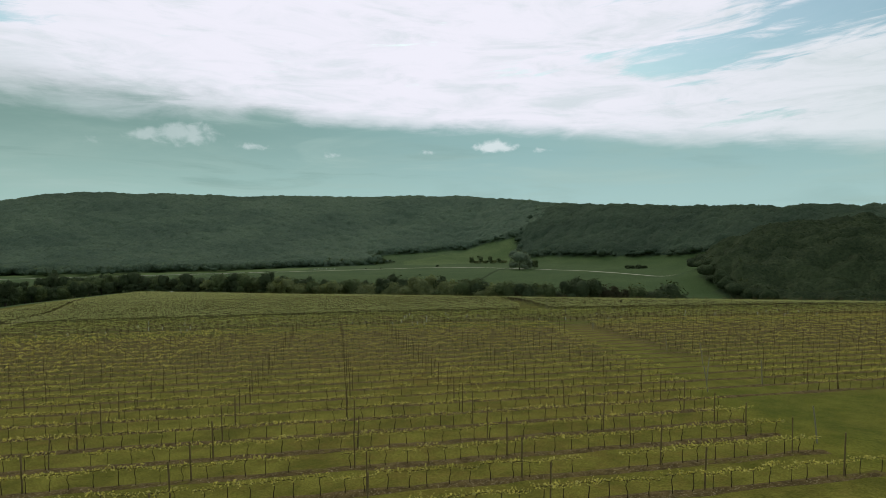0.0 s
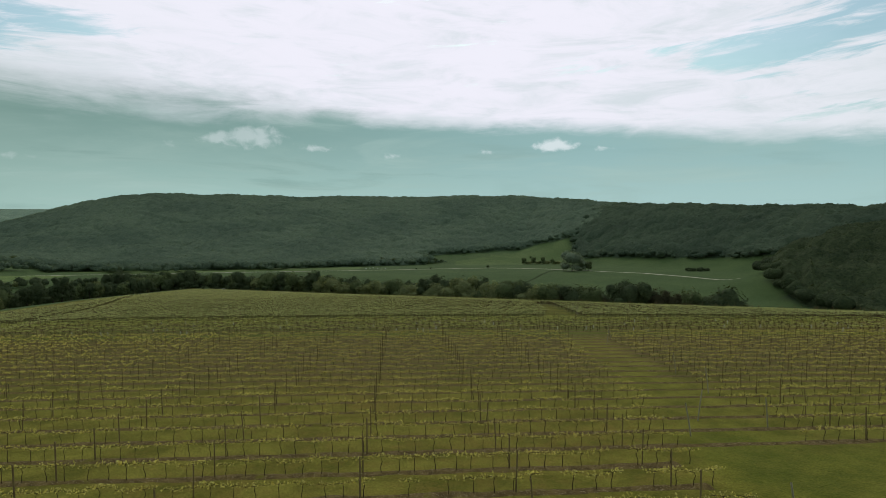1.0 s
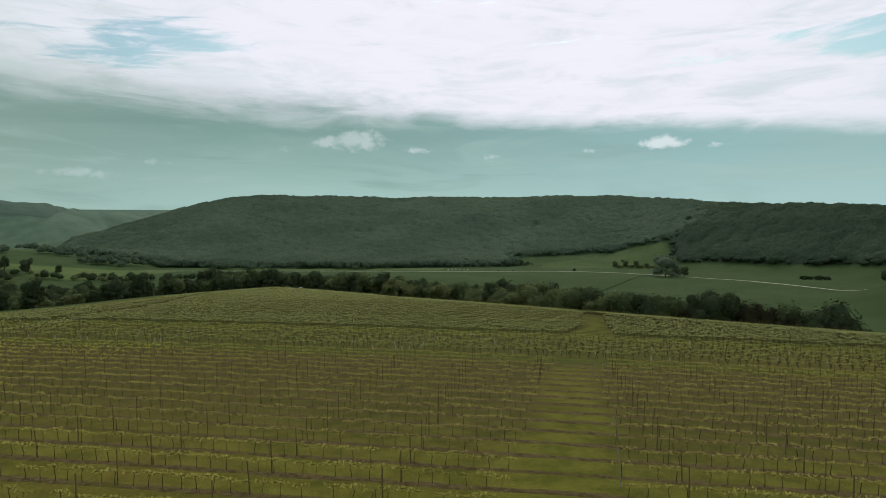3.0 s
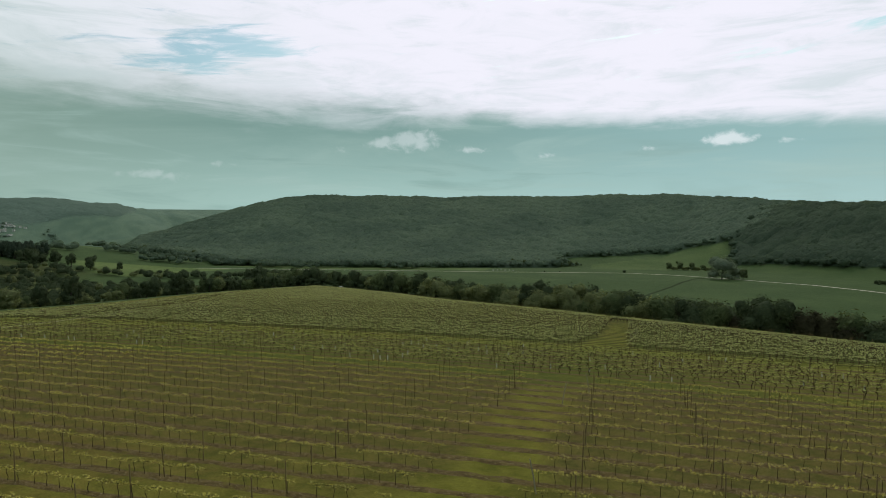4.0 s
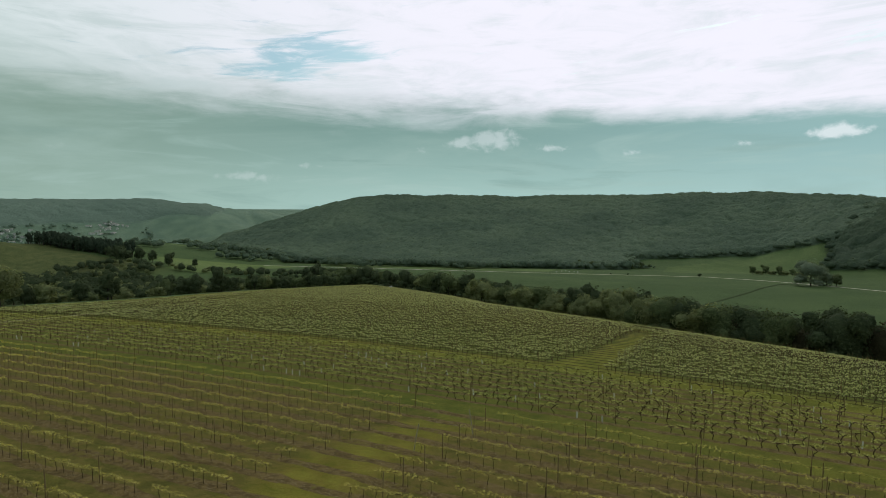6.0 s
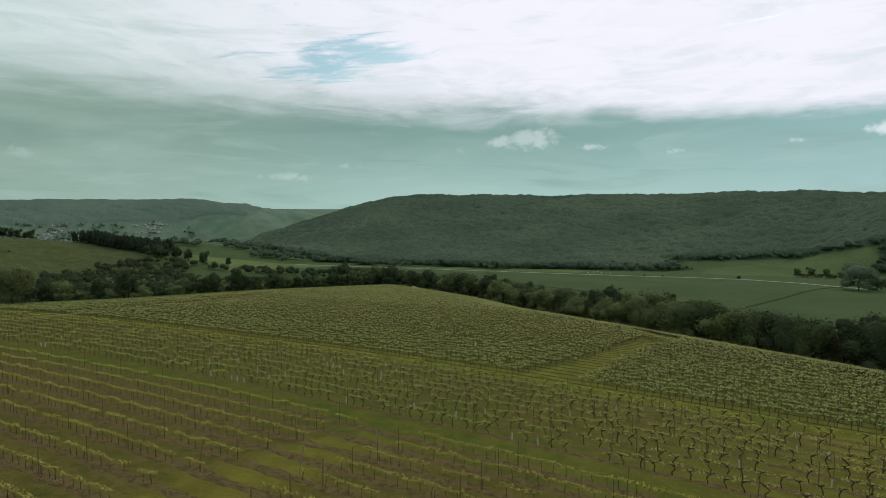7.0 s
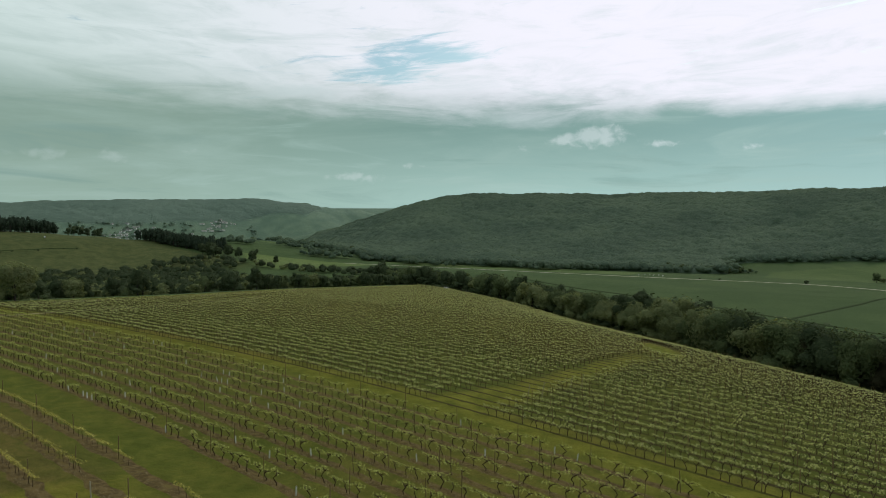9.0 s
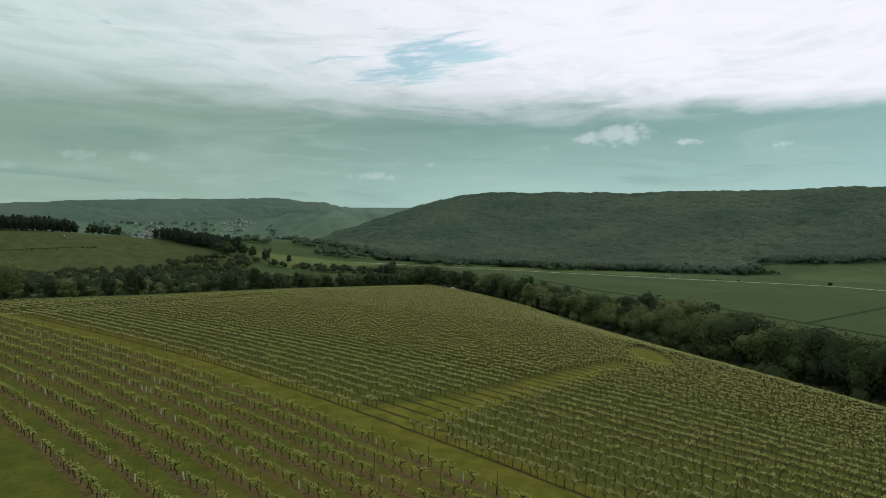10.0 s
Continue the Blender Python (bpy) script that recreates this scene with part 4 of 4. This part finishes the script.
for key, block, gap, hi in (("a", BLOCK_A, GAP, 96), ("b", BLOCK_B, 2.45, 130), ("c", BLOCK_C, 2.3, 140)):
    for v0, x, y in rows_of(block, gap, {"a": -74, "b": -100, "c": -130}[key], hi, {"a": 0.78, "b": 0.98, "c": 0.72}[key]):
        x = x + vrng.uniform(-0.12, 0.12, len(x)) + vrng.uniform(0, 0.7)
        y = row_line(v0, x)
        ok = row_filter(key, x, y)
        if not ok.any():
            continue
        gone = vrng.uniform(size=len(x)) < (0.05 if key != "b" else 0.16)
        for xx, yy in zip(x[ok & ~gone], y[ok & ~gone]):
            vines[key].append((xx, yy))
        if key == "b":
            for xx, yy in zip(x[ok & gone], y[ok & gone]):
                tubes.append((xx, yy))
        px = np.arange(12.2 - 6.15 * 22 + (0 if key == "a" else vrng.uniform(0, 6)), hi, 6.15)
        py = row_line(v0, px)
        if key == "a":
            px = px + 0.0045 * np.clip(px - 11, -6, 30) * (py - 35) + vrng.normal(0, 0.12, len(px))
        py = row_line(v0, px)
        pk = row_filter(key, px, py)
        posts += [(a, b, key) for a, b in zip(px[pk], py[pk])]
        sx = np.arange(-130, hi, 1.1)
        sy = row_line(v0, sx)
        strips[key].append((sx, sy, vineyard_ok(sx, sy) & ~((sy < 28.0) & (sx > 20.3)) & ~(clearing(sx, sy, 0.3) < 1)))

print("vines", {k: len(v) for k, v in vines.items()}, "posts", len(posts), "guards", len(tubes))


def put_vines(key, maker, mat, name, label, near, coarse=None):
    pts = np.array(vines[key])
    z = height(pts[:, 0], pts[:, 1])
    temps = [maker(s) for s in range(8)]
    sel = near(pts[:, 0], pts[:, 1])
    pick = vrng.integers(0, 8, len(pts))
    turn = vrng.choice([0, math.pi], len(pts)) + vrng.normal(0, 0.12, len(pts)) - 0.05
    scale = vrng.uniform(0.88, 1.14, len(pts))
    far = ~sel
    cuts = (128, 190) if key == "c" else (46, 66)
    sparse = [maker(s, **coarse[0]) for s in range(8)] if coarse else temps
    thin = [maker(s, **coarse[1]) for s in range(8)] if coarse else temps
    off = far & ((pts[:, 0] < -15) | (key == "c"))
    pick[off & (pts[:, 1] > cuts[0])] += 8
    pick[off & (pts[:, 1] > cuts[1])] += 8
    v, q, i = stamp([whole(t) for t in temps + sparse + thin], pick[far], np.c_[pts[far], z[far]], turn[far], scale[far])
    tagged(new(name + "s", mesh(name + "s", v, q, [BARK_VINE, mat], i)), label, "grapevines", kind="stuff")
    made = [(mesh("stem", *t[0], [BARK_VINE], smooth=True), [mesh("cane", *a, [BARK_VINE]) for a in t[1]], mesh("leaves", *t[2], [mat])) for t in temps]
    for j in np.nonzero(sel)[0]:
        e = new(name)
        stem, canes, lv = made[pick[j]]
        part("stem", stem, e), part("leaves", lv, e)
        for cn in canes:
            part("cane", cn, e)
        e.matrix_basis = Matrix.LocRotScale((*pts[j], z[j]), Euler((0, 0, turn[j])), (scale[j],) * 3)
        tagged(e, label, "grapevine", "vines in rows")


put_vines("a", vine_a, LEAF_A, "grapevine", "young trained grapevine with small fresh leaves", lambda x, y: (x > 0) & (x < 36) & (y < 41), (dict(n=26, size=0.057, sides=3), dict(n=15, size=0.080, sides=3)))
put_vines("b", vine_b, LEAF_B, "old_grapevine", "old crooked grapevine with a knotted dark trunk", lambda x, y: (x > 24) & (x < 60) & (y > 78) & (y < 96))
put_vines("c", vine_c, LEAF_C, "forked_grapevine", "forked grapevine with a flat leafy top", lambda x, y: (x > 45) & (x < 72) & (y < 112), (dict(n=10, size=0.088, sides=3), dict(n=8, size=0.13, sides=3)))


def post_mesh(seed, h=1.6, r=0.031):
    g = np.random.default_rng(seed)
    lean = g.normal(0, 0.035, 2)
    v, q = tube([(0, 0, -0.2), (lean[0] * 0.5, lean[1] * 0.5, h * 0.5), (lean[0], lean[1], h - 0.03), (lean[0], lean[1], h)], (r * 1.05, r, r, r * 0.8), 4)
    return mesh("post", v, q, [WOOD_POST]), (v, q, np.zeros(len(q), int))


pm = [post_mesh(s, 1.6 + 0.08 * (s % 3 - 1)) for s in range(6)]
pp = np.array([(a, b) for a, b, _ in posts])
pz = height(pp[:, 0], pp[:, 1])
nearp = (pp[:, 0] > -6) & (pp[:, 0] < 66) & (pp[:, 1] < 102)
for j in np.nonzero(nearp)[0][:300]:
    ob = new("vine_post", pm[j % 6][0])
    ob.matrix_basis = pose(pp[j, 0], pp[j, 1], pz[j], 0, 0, j * 47 % 360)
    tagged(ob, "weathered wooden stake in a vine row", "post", "vine posts")
rest = np.ones(len(pp), bool)
rest[np.nonzero(nearp)[0][:300]] = False
v, q, i = stamp([p[1] for p in pm], np.arange(rest.sum()) % 6, np.c_[pp[rest], pz[rest]], vrng.uniform(0, 6.28, rest.sum()), np.ones(rest.sum()))
tagged(new("vine_posts", mesh("vine_posts", v, q, [WOOD_POST], i)), "weathered wooden stakes along the vine rows", "posts", kind="stuff")

# white guards round replanted vines
gv, gq = tube([(0, 0, -0.03), (0, 0, 0.3), (0.01, 0, 0.56)], (0.045, 0.043, 0.042), 8)
guard = mesh("vine_guard", gv, gq, [TUBE])
for j, (a, b) in enumerate(tubes):
    if -45 < a < 80 and vrng.uniform() < 0.42:
        ob = new("vine_guard", guard)
        ob.matrix_basis = pose(a, b, ground_z(a, b), vrng.normal(0, 4), vrng.normal(0, 4), j * 31)
        tagged(ob, "white plastic guard tube round a young vine", "vine guard", "vine guards")


def ribbon(x, y, ok, width, lift):
    """Uneven strip along a row, split where the row is broken."""
    z = height(x, y)
    w1, w2 = width * vrng.uniform(0.6, 1.35, len(x)), width * vrng.uniform(0.6, 1.35, len(x))
    v = np.stack([np.stack([x, y - w1, height(x, y - w1) - 0.01], 1), np.stack([x, y, z + lift], 1), np.stack([x, y + w2, height(x, y + w2) - 0.01], 1)], 1).reshape(-1, 3)
    i = np.nonzero(ok[:-1] & ok[1:])[0] * 3
    q = np.concatenate([np.stack([i, i + 3, i + 4, i + 1], 1), np.stack([i + 1, i + 4, i + 5, i + 2], 1)])
    return v, q, 0


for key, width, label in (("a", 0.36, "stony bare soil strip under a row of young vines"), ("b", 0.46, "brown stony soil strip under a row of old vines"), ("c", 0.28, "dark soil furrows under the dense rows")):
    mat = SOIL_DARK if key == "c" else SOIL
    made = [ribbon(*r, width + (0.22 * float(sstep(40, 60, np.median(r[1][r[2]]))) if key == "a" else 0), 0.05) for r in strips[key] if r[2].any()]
    if key != "c":
        for v, q, i in made:
            tagged(new("soil_strip", mesh("soil_strip", v, q, [mat], smooth=True)), label, "soil strip", "soil strips under the vines", kind="structure")
        continue
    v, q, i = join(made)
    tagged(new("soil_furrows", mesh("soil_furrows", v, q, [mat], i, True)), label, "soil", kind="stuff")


# ---- tracks ----
def track(name, label, line, width, mat, lift=0.06, step=4.0):
    s = np.concatenate([[0], np.cumsum([math.dist(a, b) for a, b in zip(line, line[1:])])])
    t = np.arange(0, s[-1], step)
    x, y = np.interp(t, s, [p[0] for p in line]), np.interp(t, s, [p[1] for p in line])
    dx, dy = np.gradient(x), np.gradient(y)
    L = np.hypot(dx, dy)
    nx, ny = -dy / L, dx / L
    rows = []
    for o in (-1, -0.4, 0.4, 1):
        w = width * o + (vrng.uniform(-0.15, 0.15, len(x)) * width if abs(o) == 1 else 0)
        X, Y = x + nx * w, y + ny * w
        rows.append(np.stack([X, Y, height(X, Y) + (lift if abs(o) < 1 else 0.02)], 1))
    v = np.stack(rows, 1).reshape(-1, 3)
    i = (np.arange(len(x) - 1) * 4)[:, None] + np.arange(3)[None]
    i = i.ravel()
    tagged(new(name, mesh(name, v, np.stack([i, i + 4, i + 5, i + 1], 1), [mat], smooth=True)), label, "track", kind="structure")


track("earth_track", "dry earth track through the vineyard", [(float(track_x(y)), y) for y in range(86, 200, 6)], 0.75, DIRT, step=2.0)
track("gravel_track", "pale gravel farm track across the valley fields", [(-330, 505), (-200, 515), (-60, 522), (10, 528), (60, 535), (92, 535), (125, 515), (150, 488), (180, 449), (215, 408), (240, 368)], 1.5, GRAVEL)

HEADLAND = plain("dry headland grass", (0.16, 0.15, 0.07), (0.27, 0.25, 0.14), 0.5)
track("headland_track", "pale dry grass headland along the lower vineyard edge", [(-96, 335), (-33, 295), (27, 253), (73, 216), (130, 178)], 1.1, HEADLAND, 0.05, 2.0)
track("edge_track", "pale earth path along the upper vineyard edge", [(-87, 95), (-90, 120), (-99, 180), (-109, 250), (-120, 320), (-124, 340)], 0.8, HEADLAND, 0.05, 2.0)
MARGIN = leafy("dark rank grass", (0.022, 0.036, 0.014), (0.04, 0.06, 0.022), 0.2, 0.1, island=False)
track("field_margin", "dark grassy margin between two crop fields", [(-90, 430), (-40, 398), (26, 371), (70, 343), (120, 312), (160, 290)], 1.3, MARGIN, 0.35)
track("field_bank", "dark grassy bank across the sloping field", [(-476, 226), (-474, 262), (-469, 296), (-466, 312)], 0.6, MARGIN, 0.3)
track("field_ditch", "dark grassy ditch running to the gravel track", [(72, 344), (104, 408), (130, 468), (146, 488)], 1.1, MARGIN, 0.35)


def car(x, y, turn, label):
    """A small parked white van."""
    bm = bmesh.new()
    bmesh.ops.create_cube(bm, size=1, matrix=pose(0, 0, 0.75) @ Matrix.Diagonal((3.9, 1.7, 0.75, 1)))
    top = bmesh.ops.create_cube(bm, size=1, matrix=pose(-0.3, 0, 1.45) @ Matrix.Diagonal((2.7, 1.5, 0.75, 1)))["verts"]
    for q in top:
        if q.co.z > 1.5:
            q.co.x = -0.3 + (q.co.x + 0.3) * 0.8
    bmesh.ops.bevel(bm, geom=bm.edges[:], offset=0.08, segments=2, affect="EDGES")
    body = bpy.data.meshes.new("body")
    bm.to_mesh(body), bm.free()
    body.materials.append(CARWHITE)
    e = new("van")
    part("body", body, e)
    for sx in (-1.2, 1.25):
        for sy in (-0.8, 0.8):
            a = [(0, -0.1, 0), (0, 0.1, 0)]
            v, q = tube(a, (0.33, 0.33), 12)
            w = part("wheel", mesh("wheel", v, q, [GLASS_DARK], smooth=True), e)
            w.location = (sx, sy, 0.33)
            v, q = tube([(0, -0.105, 0), (0, -0.04, 0), (0, 0.04, 0), (0, 0.105, 0)], (0.13, 0.19, 0.19, 0.13), 12)
            part("rim", mesh("rim", v, q, [WIRE], smooth=True), w, "grey steel wheel rim")
    v, q = tube([(-1.3, -0.77, 1.5), (0.7, -0.77, 1.5)], (0.2, 0.2), 4)
    part("side_window", mesh("side_window", v * [1, 0.0, 1] + [0, -0.78, 0], q, [GLASS_DARK]), e)
    e.matrix_basis = pose(x, y, ground_z(x, y), 0, 0, turn) @ Matrix.Scale(0.75, 4)
    tagged(e, label, "van")


car(-100, 333, 25, "small white van parked at the vineyard edge")
car(-499, 297, 160, "small white van standing on the sloping field")


# ---- village and far valley ----
def house(w, d, h, r, seed):
    """A small far house: walls with a pitched roof and window openings marked by dark panes."""
    walls = bmesh.new()
    x, y = w / 2, d / 2
    vs = [walls.verts.new(p) for p in ((-x, -y, 0), (x, -y, 0), (x, y, 0), (-x, y, 0), (-x, -y, h), (x, -y, h), (x, y, h), (-x, y, h), (-x, 0, h + r), (x, 0, h + r))]
    for f in ((0, 1, 5, 4), (2, 3, 7, 6), (1, 2, 6, 9, 5), (3, 0, 4, 8, 7)):
        walls.faces.new([vs[i] for i in f])
    wm = bpy.data.meshes.new("wall")
    walls.to_mesh(wm), walls.free()
    wm.materials.append(WALL)
    roof = bmesh.new()
    o = 0.5
    k = r * o / y
    for s in (-1, 1):
        a = [(-x - o, s * (y + o), h - k), (x + o, s * (y + o), h - k), (x + o, 0, h + r), (-x - o, 0, h + r)]
        lo = [roof.verts.new(p) for p in a]
        up = [roof.verts.new((p[0], p[1], p[2] + 0.25)) for p in a]
        roof.faces.new(up)
        roof.faces.new(lo[::-1])
        for i in range(4):
            roof.faces.new((lo[i], lo[(i + 1) % 4], up[(i + 1) % 4], up[i]))
    rm = bpy.data.meshes.new("roof")
    roof.to_mesh(rm), roof.free()
    rm.materials.append(ROOF)
    panes = []
    for i in range(3):
        cx = -x + w * (i + 0.5) / 3
        v = np.array([(cx - 0.5, -y - 0.03, 1.0), (cx + 0.5, -y - 0.03, 1.0), (cx + 0.5, -y - 0.03, 2.3), (cx - 0.5, -y - 0.03, 2.3)])
        panes.append(mesh("window", v, np.array([(0, 1, 2, 3)]), [GLASS_DARK]))
    return wm, rm, panes


hrng = np.random.default_rng(31)
HOUSES = [house(w, d, h, r, i) for i, (w, d, h, r) in enumerate(((11, 8, 5, 3), (14, 9, 5.5, 3.4), (9, 7.5, 6, 3), (22, 12, 5, 3)))]
for n in range(70):
    if n < 44:
        x, y = -1018 + hrng.normal(0, 26), 668 + hrng.normal(0, 26)
    else:
        x, y = -953 + hrng.normal(0, 14), 812 + hrng.normal(0, 22)
    wm, rm, panes = HOUSES[int(hrng.integers(0, 4))]
    e = new("house")
    part("wall", wm, e), part("roof", rm, e)
    for p in panes:
        part("window", p, e)
    e.matrix_basis = pose(x, y, ground_z(x, y) - 0.6, 0, 0, hrng.choice([20, 110, 200, 65]) + hrng.normal(0, 12)) @ Matrix.Scale(0.45, 4)
    tagged(e, "pale plastered village house with a tiled pitched roof", "house", "village houses")

vx = np.concatenate([hrng.uniform(-1120, -560, 1500), hrng.normal(-1000, 70, 160)])
vy = np.concatenate([hrng.uniform(540, 880, 1500), hrng.normal(660, 60, 160)])
ok = ~inside(vx, vy, WOOD_FAR) & ~inside(vx, vy, WOOD_MAIN) & (vy < -0.45 * (vx + 640) + 760)
ok &= (np.abs(np.sin(vx * 0.016 + vy * 0.034 + np.sin(vx * 0.02))) < 0.22) | (np.arange(len(vx)) >= 1440)
vx, vy = vx[ok], vy[ok]
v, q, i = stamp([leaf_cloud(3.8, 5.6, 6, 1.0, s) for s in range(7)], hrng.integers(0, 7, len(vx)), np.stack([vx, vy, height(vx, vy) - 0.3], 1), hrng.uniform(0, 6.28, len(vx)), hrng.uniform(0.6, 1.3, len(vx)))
tagged(new("village_trees", mesh("village_trees", v, q, [FOREST_FAR], i, True)), "haze-tinted trees and hedges round the village", "trees", kind="stuff")

# ---- small white objects of unknown kind near the gravel track, built as bales ----
bv, bq = tube([(-0.6, 0, 0.6), (-0.55, 0, 0.6), (0.55, 0, 0.6), (0.6, 0, 0.6)], (0.45, 0.6, 0.6, 0.45), 14)
bale = mesh("white_object", bv, bq, [DULL_WHITE], smooth=True)
for x, y in ((-33, 545), (-30, 556), (-27, 562), (-22, 551), (-18, 553), (-14, 548)):
    ob = new("white_object", bale)
    ob.matrix_basis = pose(x, y, ground_z(x, y), 0, 0, hrng.uniform(0, 180)) @ Matrix.Scale(0.7, 4)
    tagged(ob, "small white object built as a round bale", "hay bale", "bales in the meadow")

# ---- leaning end stakes beside the lane ----
ev, eq = tube([(0, 0, -0.2), (0.16, 0.02, 0.85), (0.34, 0.05, 1.7)], (0.034, 0.032, 0.03), 6)
PALE_WOOD = plain("pale new stake wood", (0.17, 0.155, 0.10), (0.30, 0.27, 0.19), 5.0)
stake = mesh("end_stake", ev, eq, [PALE_WOOD])
for x, y, turn in ((24.0, 33.3, 20), (26.9, 31.6, 200), (22.2, 30.6, 170), (33.4, 71.0, 150), (31.0, 66.0, 10), (42.0, 112.5, 40), (43.2, 118.5, 35), (43.8, 121.0, 30), (41.4, 109.9, 60), (20.2, 20.4, 180), (29.8, 47.2, 190), (28.4, 39.9, 100)):
    ob = new("end_stake", stake)
    ob.matrix_basis = pose(x, y, ground_z(x, y), 0, 0, turn)
    tagged(ob, "pale leaning stake at the end of a vine row", "stake", "end stakes")
